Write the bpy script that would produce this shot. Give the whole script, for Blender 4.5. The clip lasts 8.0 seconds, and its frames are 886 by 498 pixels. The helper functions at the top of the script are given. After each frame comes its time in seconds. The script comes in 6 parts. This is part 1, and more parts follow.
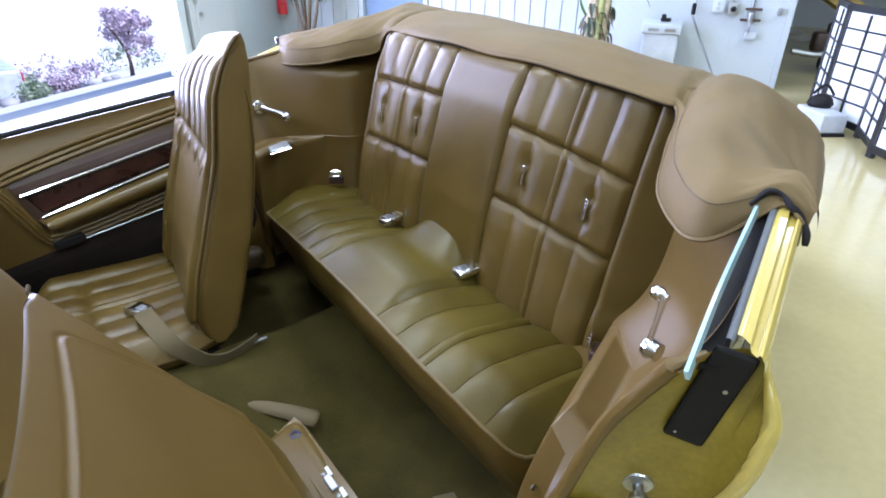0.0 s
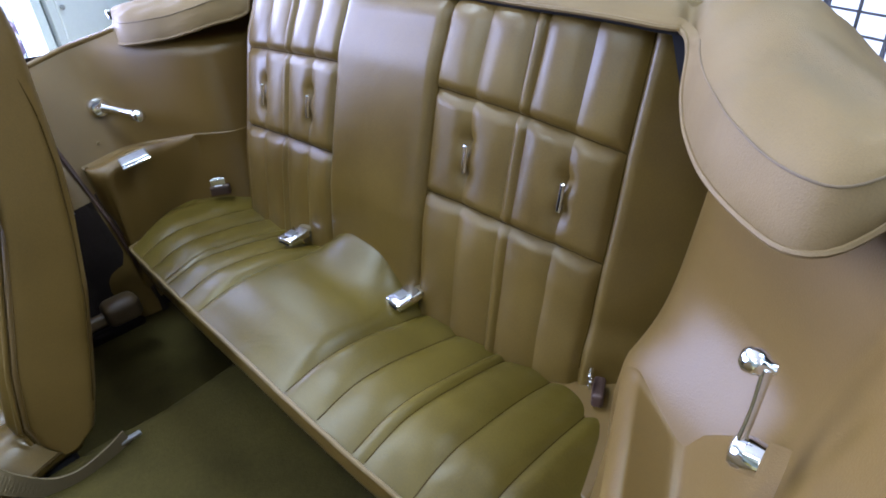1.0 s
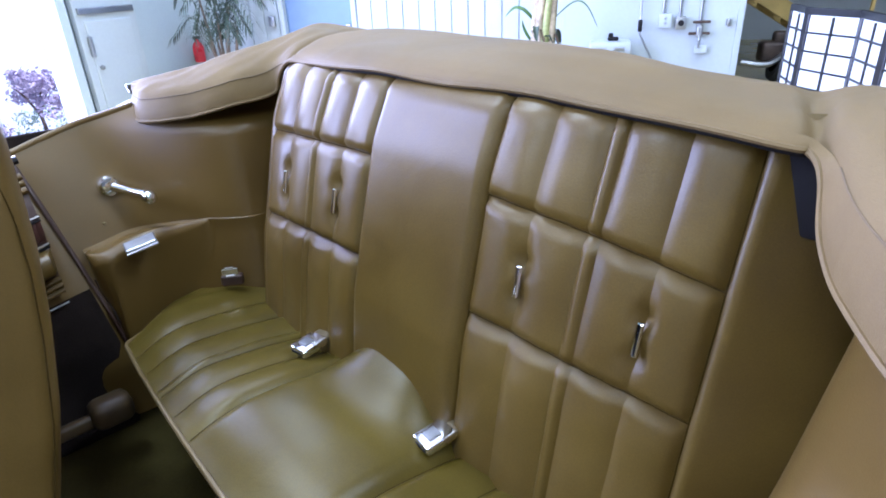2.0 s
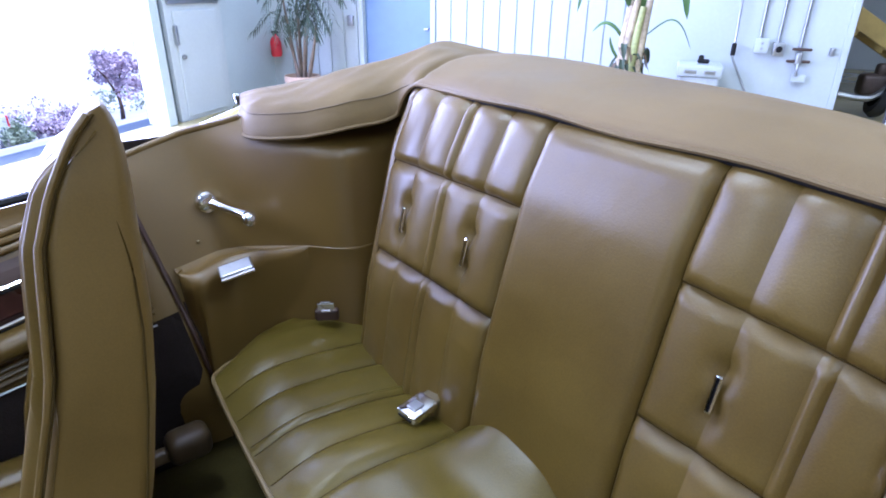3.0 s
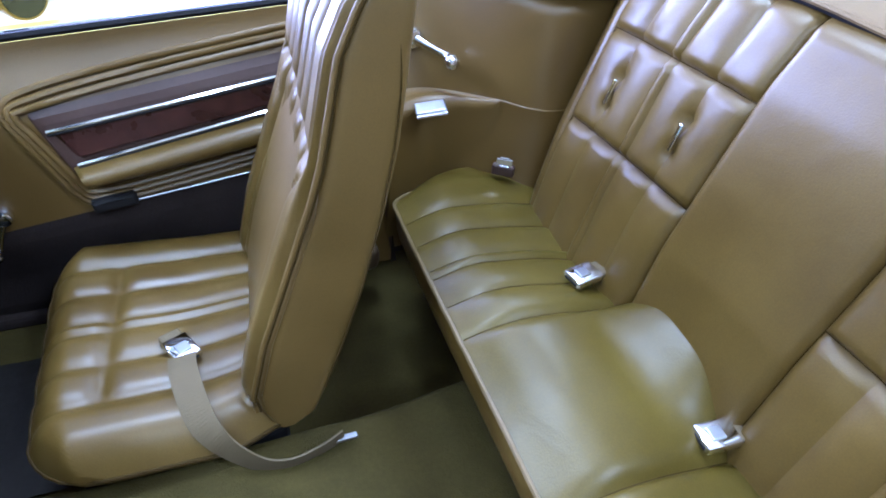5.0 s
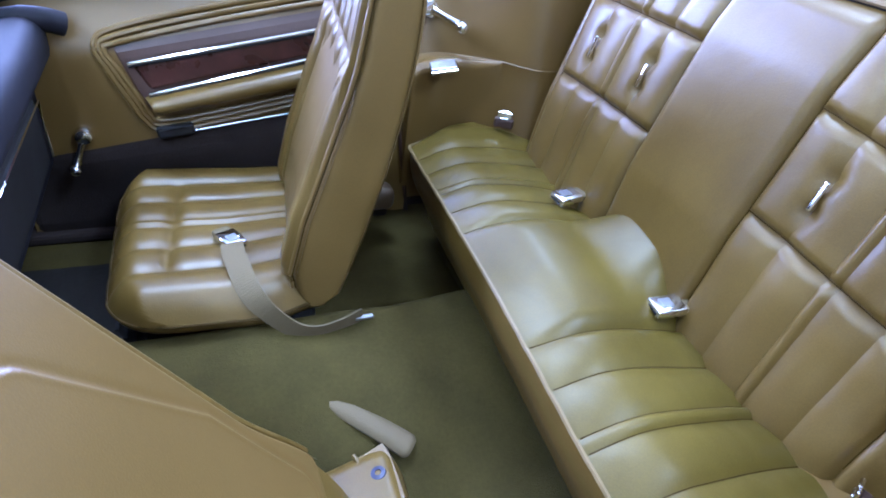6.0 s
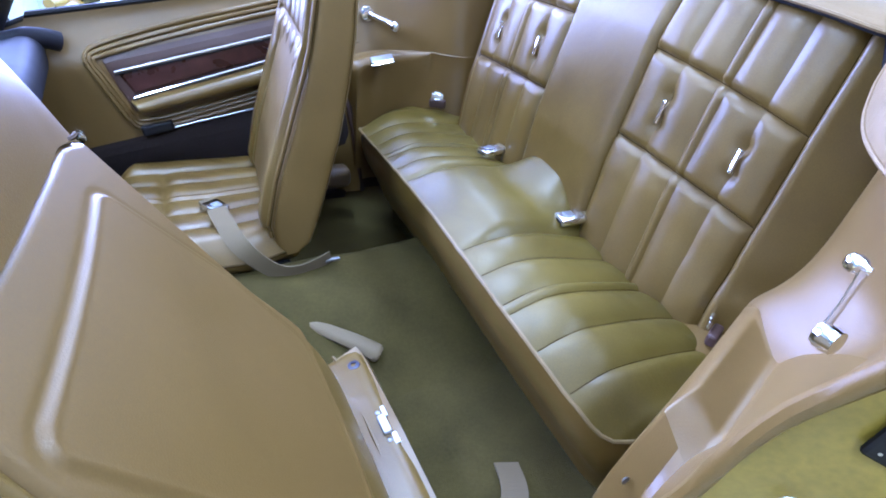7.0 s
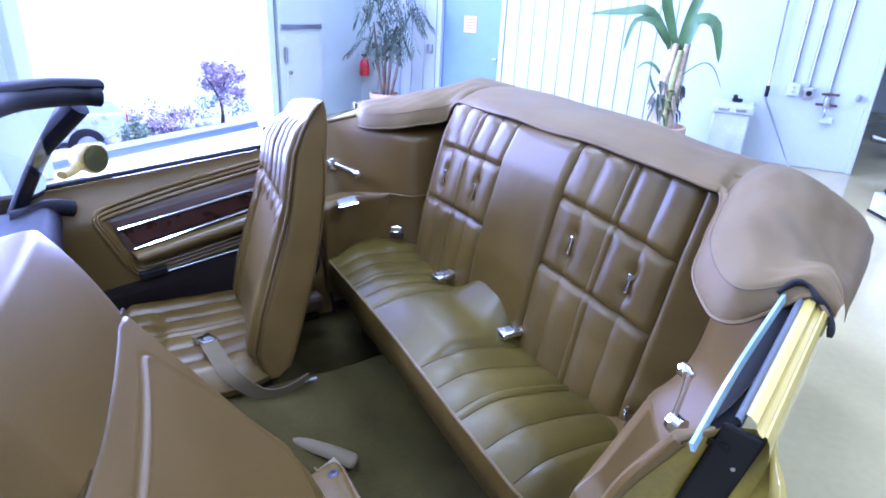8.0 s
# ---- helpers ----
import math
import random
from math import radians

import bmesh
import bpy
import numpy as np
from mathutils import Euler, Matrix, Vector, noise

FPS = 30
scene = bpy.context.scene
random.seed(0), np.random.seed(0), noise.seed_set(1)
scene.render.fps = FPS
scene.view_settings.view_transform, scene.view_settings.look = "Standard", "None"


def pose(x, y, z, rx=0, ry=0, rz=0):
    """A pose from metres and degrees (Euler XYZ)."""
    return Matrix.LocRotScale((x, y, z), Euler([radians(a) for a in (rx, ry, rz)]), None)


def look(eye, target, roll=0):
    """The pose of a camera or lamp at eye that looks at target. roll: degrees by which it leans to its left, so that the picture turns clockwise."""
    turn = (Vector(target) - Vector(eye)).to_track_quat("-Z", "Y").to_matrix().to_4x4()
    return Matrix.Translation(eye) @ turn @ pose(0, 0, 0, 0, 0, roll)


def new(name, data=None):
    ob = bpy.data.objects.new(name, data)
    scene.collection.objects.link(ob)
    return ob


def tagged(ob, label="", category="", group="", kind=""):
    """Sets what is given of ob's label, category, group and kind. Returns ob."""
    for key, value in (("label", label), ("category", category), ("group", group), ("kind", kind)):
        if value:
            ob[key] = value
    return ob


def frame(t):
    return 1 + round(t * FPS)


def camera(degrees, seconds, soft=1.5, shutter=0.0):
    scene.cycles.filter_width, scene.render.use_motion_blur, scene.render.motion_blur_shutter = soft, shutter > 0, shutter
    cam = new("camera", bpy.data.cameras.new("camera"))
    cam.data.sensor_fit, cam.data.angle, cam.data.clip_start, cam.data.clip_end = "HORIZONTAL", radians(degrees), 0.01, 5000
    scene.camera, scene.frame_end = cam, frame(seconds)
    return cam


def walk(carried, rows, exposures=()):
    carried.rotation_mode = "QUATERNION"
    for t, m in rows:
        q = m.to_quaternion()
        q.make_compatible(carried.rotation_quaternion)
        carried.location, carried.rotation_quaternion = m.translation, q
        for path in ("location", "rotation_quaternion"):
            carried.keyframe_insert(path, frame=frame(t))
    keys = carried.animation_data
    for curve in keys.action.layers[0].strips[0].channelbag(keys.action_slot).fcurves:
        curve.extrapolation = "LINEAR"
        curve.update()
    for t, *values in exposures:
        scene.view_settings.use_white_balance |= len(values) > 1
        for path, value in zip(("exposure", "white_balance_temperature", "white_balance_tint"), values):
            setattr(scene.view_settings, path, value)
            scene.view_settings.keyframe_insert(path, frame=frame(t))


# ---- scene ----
cam = camera(74.0, 8.0, soft=1.8)
PATH = [
    (0, (-0.862, -1.035, 1.208), (0.004, 0.082, 0.454), 0.8),
    (0.5, (-0.697, -0.887, 1.110), (0.248, 0.174, 0.366), -3.4),
    (1, (-0.611, -0.763, 1.097), (0.348, 0.220, 0.278), -4.2),
    (1.2, (-0.589, -0.736, 1.084), (0.382, 0.254, 0.284), -3.6),
    (2.3, (-0.497, -0.550, 1.126), (0.480, 0.545, 0.476), -2.2),
    (2.5, (-0.501, -0.502, 1.135), (0.458, 0.601, 0.489), -1.8),
    (3, (-0.514, -0.408, 1.135), (0.380, 0.741, 0.470), 0.6),
    (3.5, (-0.545, -0.347, 1.124), (0.277, 0.841, 0.437), 1.5),
    (4, (-0.587, -0.303, 1.106), (0.135, 0.897, 0.329), 2.0),
    (5.3, (-0.672, -0.450, 1.138), (-0.135, 0.679, 0.145), 9.4),
    (5.5, (-0.693, -0.507, 1.116), (-0.149, 0.662, 0.168), 10.3),
    (6, (-0.739, -0.636, 1.085), (-0.175, 0.542, 0.160), 8.9),
    (6.5, (-0.778, -0.800, 1.075), (-0.153, 0.384, 0.198), 6.4),
    (7, (-0.817, -0.926, 1.078), (-0.163, 0.257, 0.225), 5.3),
    (7.5, (-0.855, -1.014, 1.132), (-0.112, 0.211, 0.419), 3.5),
    (8, (-0.883, -1.102, 1.246), (-0.116, 0.160, 0.630), 2.8),
]
EXPOSURES = [(0.0, 0.43, 4950, 28), (0.5, 0.52, 4830, 29), (1.0, 0.54, 4720, 30), (2.5, 0.59, 4600, 35), (3.5, 0.50, 4520, 36), (4.2, 0.70, 4390, 35), (5.5, 1.26, 4210, 35), (7.0, 1.42, 4120, 38), (7.5, 1.15, 4130, 41), (8.0, 0.72, 4170, 44)]
walk(cam, [(t, look(eye, target, roll)) for t, eye, target, roll in PATH], EXPOSURES)

# ---- world, sun, large lights ----
SUN_UP, SUN_ROUND = radians(60), radians(125)
world = bpy.data.worlds.new("world")
scene.world = world
world.use_nodes = True
wn = world.node_tree
sky = wn.nodes.new("ShaderNodeTexSky")
sky.sky_type, sky.sun_disc = "NISHITA", False
sky.sun_elevation, sky.sun_rotation = SUN_UP, SUN_ROUND
wn.nodes["Background"].inputs[1].default_value = 0.15
wn.links.new(sky.outputs[0], wn.nodes["Background"].inputs[0])
sun = new("sun", bpy.data.lights.new("sun", "SUN"))
sun.data.energy, sun.data.angle, sun.data.color = 5.0, radians(0.5), (1, 0.95, 0.87)
sun.matrix_world = look((0, 0, 0), (-math.sin(SUN_ROUND) * math.cos(SUN_UP), -math.cos(SUN_ROUND) * math.cos(SUN_UP), -math.sin(SUN_UP)))

# ---- the hall's own axes: origin in its far corner, ha along the wall with the gate, hb along the panelled wall ----
K = Vector((2.06, 5.86, 0))
HB = Vector((0.541, -0.841, 0)).normalized()
HA = Vector((-0.841, -0.541, 0)).normalized()
HALL = Matrix(((HA.x, HB.x, 0, K.x), (HA.y, HB.y, 0, K.y), (0, 0, 1, 0), (0, 0, 0, 1)))


# ---- materials ----
def mat(name, color, rough=0.5, metal=0.0, vary=0.12, scale=6.0, fine=120.0, bump=0.0, bump_scale=None, coat=0.0, spec=0.5, sheen=0.0, tint=None, crease=0.0):
    """A surface with two scales of colour variation and a fine relief."""
    m = bpy.data.materials.new(name)
    m.use_nodes = True
    t = m.node_tree
    b = t.nodes["Principled BSDF"]
    b.inputs["Metallic"].default_value = metal
    b.inputs["Specular IOR Level"].default_value = spec
    b.inputs["Coat Weight"].default_value = coat
    b.inputs["Coat Roughness"].default_value = 0.05
    b.inputs["Sheen Weight"].default_value = sheen
    geo = t.nodes.new("ShaderNodeTexCoord")
    big = t.nodes.new("ShaderNodeTexNoise")
    big.inputs["Scale"].default_value, big.inputs["Detail"].default_value = scale, 4
    small = t.nodes.new("ShaderNodeTexNoise")
    small.inputs["Scale"].default_value, small.inputs["Detail"].default_value = fine, 3
    for n in (big, small):
        t.links.new(geo.outputs["Object"], n.inputs["Vector"])
    mix = t.nodes.new("ShaderNodeMath")
    mix.operation = "MULTIPLY_ADD"
    mix.inputs[1].default_value = 0.4
    t.links.new(small.outputs["Fac"], mix.inputs[0])
    t.links.new(big.outputs["Fac"], mix.inputs[2])
    ramp = t.nodes.new("ShaderNodeValToRGB")
    lo = [c * (1 - vary * 2) for c in color]
    hi = [min(1, c * (1 + vary * 2)) for c in (tint or color)]
    ramp.color_ramp.elements[0].position, ramp.color_ramp.elements[0].color = 0.4, (*lo, 1)
    ramp.color_ramp.elements[1].position, ramp.color_ramp.elements[1].color = 1.0, (*hi, 1)
    t.links.new(mix.outputs[0], ramp.inputs[0])
    t.links.new(ramp.outputs[0], b.inputs["Base Color"])
    rr = t.nodes.new("ShaderNodeMapRange")
    rr.inputs["From Min"].default_value, rr.inputs["From Max"].default_value = 0.3, 0.7
    rr.inputs["To Min"].default_value, rr.inputs["To Max"].default_value = max(0.02, rough - 0.06), min(1, rough + 0.06)
    t.links.new(big.outputs["Fac"], rr.inputs["Value"])
    t.links.new(rr.outputs[0], b.inputs["Roughness"])
    if bump:
        n = small
        if bump_scale:
            n = t.nodes.new("ShaderNodeTexNoise")
            n.inputs["Scale"].default_value, n.inputs["Detail"].default_value = bump_scale, 4
            t.links.new(geo.outputs["Object"], n.inputs["Vector"])
        bp = t.nodes.new("ShaderNodeBump")
        bp.inputs["Strength"].default_value, bp.inputs["Distance"].default_value = bump, 0.002
        t.links.new(n.outputs["Fac"], bp.inputs["Height"])
        t.links.new(bp.outputs[0], b.inputs["Normal"])
        if crease:
            # soft folds of stretched vinyl
            cn = t.nodes.new("ShaderNodeTexNoise")
            cn.inputs["Scale"].default_value, cn.inputs["Detail"].default_value, cn.inputs["Distortion"].default_value = 14, 2.0, 0.8
            t.links.new(geo.outputs["Object"], cn.inputs["Vector"])
            cb = t.nodes.new("ShaderNodeBump")
            cb.inputs["Strength"].default_value, cb.inputs["Distance"].default_value = crease, 0.006
            t.links.new(cn.outputs["Fac"], cb.inputs["Height"])
            t.links.new(cb.outputs[0], bp.inputs["Normal"])
    return m


LEATHER = mat("ginger_vinyl", (0.105, 0.063, 0.0105), 0.38, vary=0.14, scale=6, fine=420, bump=0.11, spec=0.50, tint=(0.105, 0.067, 0.0085), crease=0.15)
LEATHER_SEAT = mat("olive_ginger_vinyl", (0.079, 0.0555, 0.0052), 0.38, vary=0.14, scale=6, fine=420, bump=0.11, spec=0.36, tint=(0.084, 0.061, 0.0048), crease=0.20)
# seat shell vinyl, reflected sky put into its paler, browner colour
LEATHER_BACK = mat("sky_paled_ginger_vinyl", (0.124, 0.077, 0.0145), 0.42, vary=0.12, scale=5, fine=450, bump=0.12, spec=0.55, crease=0.10)
LEATHER_SIDE = mat("ginger_trim_vinyl", (0.117, 0.071, 0.0130), 0.41, vary=0.07, scale=3, fine=500, bump=0.14, spec=0.50, crease=0.05)
BOOT = mat("tan_boot_vinyl", (0.140, 0.095, 0.034), 0.60, vary=0.11, scale=7, fine=600, bump=0.25, spec=0.28, crease=0.30)
PIPING = mat("pale_piping", (0.15, 0.105, 0.035), 0.5, vary=0.05)
SEAM = mat("dark_seam", (0.045, 0.028, 0.006), 0.8, spec=0.1)
CARPET = mat("olive_carpet", (0.052, 0.041, 0.010), 0.95, vary=0.16, scale=11, fine=150, bump=1.0, bump_scale=380, spec=0.1)
DARK_CARPET = mat("brown_carpet", (0.024, 0.018, 0.015), 0.95, vary=0.2, fine=260, bump=0.8, bump_scale=400, spec=0.1)
WEBBING = mat("tan_webbing", (0.112, 0.083, 0.035), 0.75, vary=0.08, fine=500, bump=0.4)
CHROME = mat("chrome", (0.82, 0.83, 0.85), 0.08, metal=1.0, vary=0.02)
STEEL = mat("galvanised_steel", (0.40, 0.41, 0.42), 0.38, metal=1.0, vary=0.08)
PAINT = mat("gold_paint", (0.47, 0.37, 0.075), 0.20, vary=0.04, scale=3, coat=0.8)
# duller gold, also darkened for the shade on pillar and mirror
PAINT_DULL_SHADED = mat("dull_gold_paint_shaded", (0.21, 0.155, 0.010), 0.35, vary=0.2, scale=8)
# rubber parts, and the black pieces put in for shade in gaps
BLACK = mat("black_rubber_and_shade", (0.011, 0.010, 0.010), 0.65, vary=0.1, spec=0.2)
BROWN = mat("dark_brown_plastic", (0.055, 0.03, 0.02), 0.5, vary=0.1)
WOOD = mat("walnut_inlay", (0.045, 0.016, 0.012), 0.3, vary=0.3, scale=14, fine=60)
DASH = mat("dark_dash_vinyl", (0.007, 0.006, 0.010), 0.7, spec=0.25)
WALL = mat("white_wall_paint", (0.47, 0.51, 0.53), 0.55, vary=0.04, scale=1.2, fine=40)
WALL2 = mat("pale_blue_paint", (0.48, 0.54, 0.56), 0.55, vary=0.04, scale=1.2, fine=40)
CEIL = mat("ceiling_paint", (0.7, 0.7, 0.68), 0.8, vary=0.05, scale=1)
FLOOR = mat("yellow_epoxy_floor", (0.42, 0.36, 0.17), 0.16, vary=0.06, scale=1.5, fine=30)
BLUE = mat("slate_blue_paint", (0.15, 0.22, 0.36), 0.45, vary=0.05)
CONCRETE = mat("pale_concrete", (0.55, 0.54, 0.5), 0.9, vary=0.1, scale=0.6, fine=20)


# ---- mesh helpers ----
def part(name, data, material, parent=None, label="", smooth=False, m=None):
    """Links one mesh, from a bmesh or from (verts, faces), as one object under parent."""
    me = bpy.data.meshes.new(name)
    if isinstance(data, tuple):
        me.from_pydata([tuple(v) for v in data[0]], [], data[1])
    else:
        data.to_mesh(me)
        data.free()
    me.validate()
    ob = new(name, me)
    me.materials.append(material)
    if smooth:
        me.shade_smooth()
        try:
            me.set_sharp_from_angle(angle=radians(45 if smooth is True else smooth))
        except AttributeError:
            pass
    if m is not None:
        me.transform(m)
    if parent is not None:
        ob.parent = parent
    if label:
        ob["label"] = label
    return ob


def thing(name, label, category, at=(0, 0, 0), group="", kind=""):
    ob = new(name)
    ob.empty_display_size = 0.05
    ob.location = at
    ob.matrix_world = Matrix.Translation(at)
    return tagged(ob, label, category, group, kind)


def box(sx, sy, sz, at=(0, 0, 0), bevel=0.0, seg=2, m=None):
    bm = bmesh.new()
    bmesh.ops.create_cube(bm, size=1)
    bmesh.ops.scale(bm, vec=(sx, sy, sz), verts=bm.verts)
    if bevel:
        bmesh.ops.bevel(bm, geom=bm.edges[:], offset=bevel, segments=seg, affect="EDGES", profile=0.5)
    bmesh.ops.translate(bm, vec=at, verts=bm.verts)
    if m is not None:
        bmesh.ops.transform(bm, matrix=m, verts=bm.verts)
    return bm


def merge(*bms):
    out = bmesh.new()
    for b in bms:
        me = bpy.data.meshes.new("tmp")
        b.to_mesh(me)
        b.free()
        out.from_mesh(me)
        bpy.data.meshes.remove(me)
    return out


def lathe(profile, n=24, m=None):
    """A turned shape round z from (radius, height) pairs."""
    bm = bmesh.new()
    rings = []
    for r, z in profile:
        rings.append([bm.verts.new((r * math.cos(2 * math.pi * i / n), r * math.sin(2 * math.pi * i / n), z)) for i in range(n)])
    for a, b in zip(rings, rings[1:]):
        for i in range(n):
            bm.faces.new((a[i], a[(i + 1) % n], b[(i + 1) % n], b[i]))
    bm.faces.new(rings[0][::-1])
    bm.faces.new(rings[-1])
    if m is not None:
        bmesh.ops.transform(bm, matrix=m, verts=bm.verts)
    return bm


def smooth_path(pts, step=6):
    """Catmull-Rom points through pts."""
    p = [Vector(q) for q in pts]
    out = []
    for i in range(len(p) - 1):
        a, b, c, d = p[max(0, i - 1)], p[i], p[i + 1], p[min(len(p) - 1, i + 2)]
        for k in range(step):
            s = k / step
            out.append(0.5 * (2 * b + (c - a) * s + (2 * a - 5 * b + 4 * c - d) * s * s + (3 * b - a - 3 * c + d) * s ** 3))
    return out + [p[-1]]


def tube(pts, r, n=8, step=6, flat=1.0, up=(0, 0, 1), closed=False):
    """A round or flattened cord along pts. r may be a function of 0..1."""
    path = smooth_path(pts, step) if step else [Vector(q) for q in pts]
    bm = bmesh.new()
    rings = []
    for i, c in enumerate(path):
        d = (path[min(i + 1, len(path) - 1)] - path[max(i - 1, 0)]).normalized()
        s = d.cross(Vector(up))
        s = s.normalized() if s.length > 1e-4 else Vector((1, 0, 0))
        u = s.cross(d).normalized()
        q = r(i / (len(path) - 1)) if callable(r) else r
        rings.append([bm.verts.new(c + s * q * math.cos(2 * math.pi * k / n) + u * q * flat * math.sin(2 * math.pi * k / n)) for k in range(n)])
    for a, b in zip(rings, rings[1:]):
        for k in range(n):
            bm.faces.new((a[k], a[(k + 1) % n], b[(k + 1) % n], b[k]))
    bm.faces.new(rings[0][::-1])
    bm.faces.new(rings[-1])
    bmesh.ops.recalc_face_normals(bm, faces=bm.faces)
    return bm


def strap(pts, width, thick, side, step=8):
    """A flat belt along pts; side: the direction of its width."""
    path = smooth_path(pts, step)
    bm = bmesh.new()
    rings = []
    for i, c in enumerate(path):
        d = (path[min(i + 1, len(path) - 1)] - path[max(i - 1, 0)]).normalized()
        sd = Vector(side) if not callable(side) else Vector(side(i / (len(path) - 1)))
        s = (sd - d * sd.dot(d)).normalized()
        u = d.cross(s)
        rings.append([bm.verts.new(c + s * a * width / 2 + u * b * thick / 2) for a, b in ((-1, -1), (1, -1), (1, 1), (-1, 1))])
    for a, b in zip(rings, rings[1:]):
        for k in range(4):
            bm.faces.new((a[k], a[(k + 1) % 4], b[(k + 1) % 4], b[k]))
    bm.faces.new(rings[0][::-1])
    bm.faces.new(rings[-1])
    bmesh.ops.recalc_face_normals(bm, faces=bm.faces)
    return bm


def sheet(fn, us, vs, flip=False):
    """Vertices and faces of the surface fn(u, v)."""
    verts = [fn(u, v) for v in vs for u in us]
    n = len(us)
    faces = []
    for j in range(len(vs) - 1):
        for i in range(n - 1):
            q = (j * n + i, j * n + i + 1, (j + 1) * n + i + 1, (j + 1) * n + i)
            faces.append(q[::-1] if flip else q)
    return verts, faces


def lin(a, b, n):
    return [a + (b - a) * i / (n - 1) for i in range(n)]


def prism(poly, depth, axis="y", at=0.0, bevel=0.0, seg=2):
    """A polygon in the plane across axis, extruded by depth from at."""
    bm = bmesh.new()
    put = {"x": lambda a, b, c: (c, a, b), "y": lambda a, b, c: (a, c, b), "z": lambda a, b, c: (a, b, c)}[axis]
    lo = [bm.verts.new(put(a, b, at)) for a, b in poly]
    hi = [bm.verts.new(put(a, b, at + depth)) for a, b in poly]
    bm.faces.new(lo)
    bm.faces.new(hi[::-1])
    for i in range(len(poly)):
        bm.faces.new((lo[i], hi[i], hi[(i + 1) % len(poly)], lo[(i + 1) % len(poly)]))
    bmesh.ops.recalc_face_normals(bm, faces=bm.faces)
    if bevel:
        bmesh.ops.bevel(bm, geom=bm.edges[:], offset=bevel, segments=seg, affect="EDGES", profile=0.5)
    return bm


def ease(x):
    x = min(1, max(0, x))
    return x * x * (3 - 2 * x)


def ridge(d, w):
    """0 in a seam, 1 from w metres off it on, rising like stuffing does."""
    return 1 - (1 - min(1, abs(d) / w)) ** 2.4

# ---- the hall ----
H, T, GATE0, GATE1, GATEH = 4.2, 0.14, 1.63, 4.0, 3.3
# second opening, unseen, added to throw sheen on the seats
ADDED_GATE0, ADDED_GATE1 = 4.9, 7.3


def hall(sa, sb, sz, a, b, z, bevel=0.0):
    return box(sa, sb, sz, (a, b, z), bevel, m=HALL)


def structure(name, bm, material, label, category):
    return tagged(part(name, bm, material), label, category, kind="structure")




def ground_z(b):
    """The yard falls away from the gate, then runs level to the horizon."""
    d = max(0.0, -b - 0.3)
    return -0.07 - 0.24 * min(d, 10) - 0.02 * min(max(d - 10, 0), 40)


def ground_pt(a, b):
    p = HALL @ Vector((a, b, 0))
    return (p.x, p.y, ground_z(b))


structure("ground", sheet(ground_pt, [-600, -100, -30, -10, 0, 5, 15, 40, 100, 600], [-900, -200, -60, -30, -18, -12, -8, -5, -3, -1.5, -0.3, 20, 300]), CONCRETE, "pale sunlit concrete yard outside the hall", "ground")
structure("floor", hall(20, 16, 0.1, 5, 7.9, -0.05), FLOOR, "glossy yellowish sealed concrete floor", "floor")
structure("ceiling", hall(20, 16, 0.1, 5, 7.9, H + 0.05), CEIL, "plain off-white ceiling of the hall", "ceiling")
wall_gate = structure("wall_gate", merge(hall(GATE0 + 5, T, H, (GATE0 - 5) / 2, -T / 2, H / 2), hall(ADDED_GATE0 - GATE1, T, H, (ADDED_GATE0 + GATE1) / 2, -T / 2, H / 2), hall(15 - ADDED_GATE1, T, H, (15 + ADDED_GATE1) / 2, -T / 2, H / 2), *[hall(b - a, T, H - GATEH, (a + b) / 2, -T / 2, (H + GATEH) / 2) for a, b in ((GATE0, GATE1), (ADDED_GATE0, ADDED_GATE1))]), WALL2, "pale blue painted wall with an open gate and an added unseen one", "wall")
WEND = 5.19
DOOR0, DOOR1 = 1.08, 1.79
wall_panelled = structure("wall_panelled", merge(hall(T, DOOR0, H, -T / 2, DOOR0 / 2, H / 2), hall(T, WEND - DOOR1, H, -T / 2, (WEND + DOOR1) / 2, H / 2), hall(T, DOOR1 - DOOR0, H - 2.1, -T / 2, (DOOR0 + DOOR1) / 2, (H + 2.1) / 2)), WALL, "white painted wall clad with vertical boards", "wall")
structure("wall_back", hall(T, 16, H, -5 - T / 2, 7.9, H / 2), WALL, "plain pale wall behind the staircase", "wall")
structure("wall_side", hall(20, T, H, 5, 15.9 + T / 2, H / 2), WALL, "plain pale wall of the hall", "wall")
structure("wall_rear", hall(T, 16, H, 15 + T / 2, 7.9, H / 2), WALL, "plain pale wall of the hall", "wall")


# ceiling lamps: long fluorescent fittings
def ceiling_lamp(a, b):
    p = HALL @ Vector((a, b, H - 0.25))
    lamp = thing("ceiling_light", "white fluorescent ceiling light fitting", "ceiling light", p, group="ceiling lights of the hall")
    rot = HALL.to_3x3().to_4x4()
    part("housing", box(0.3, 1.5, 0.06, (0, 0, 0.03), 0.01), WALL, lamp, m=rot)
    for k in (-0.07, 0.07):
        part("tube", box(0.04, 1.4, 0.03, (k, 0, -0.02), 0.012), GLOW, lamp, "glowing white tube", m=rot)
    for k in (-0.6, 0.6):
        part("hanger", box(0.01, 0.01, 0.2, (0, k, 0.155)), STEEL, lamp, m=rot)
    li = new("lamp_light", bpy.data.lights.new("lamp_light", "AREA"))
    li.data.shape, li.data.size, li.data.size_y, li.data.energy, li.data.color = "RECTANGLE", 0.3, 1.5, LAMP_W, (0.93, 1.0, 0.70)
    li.matrix_world = Matrix.Translation(p + Vector((0, 0, -0.06))) @ rot
    return lamp


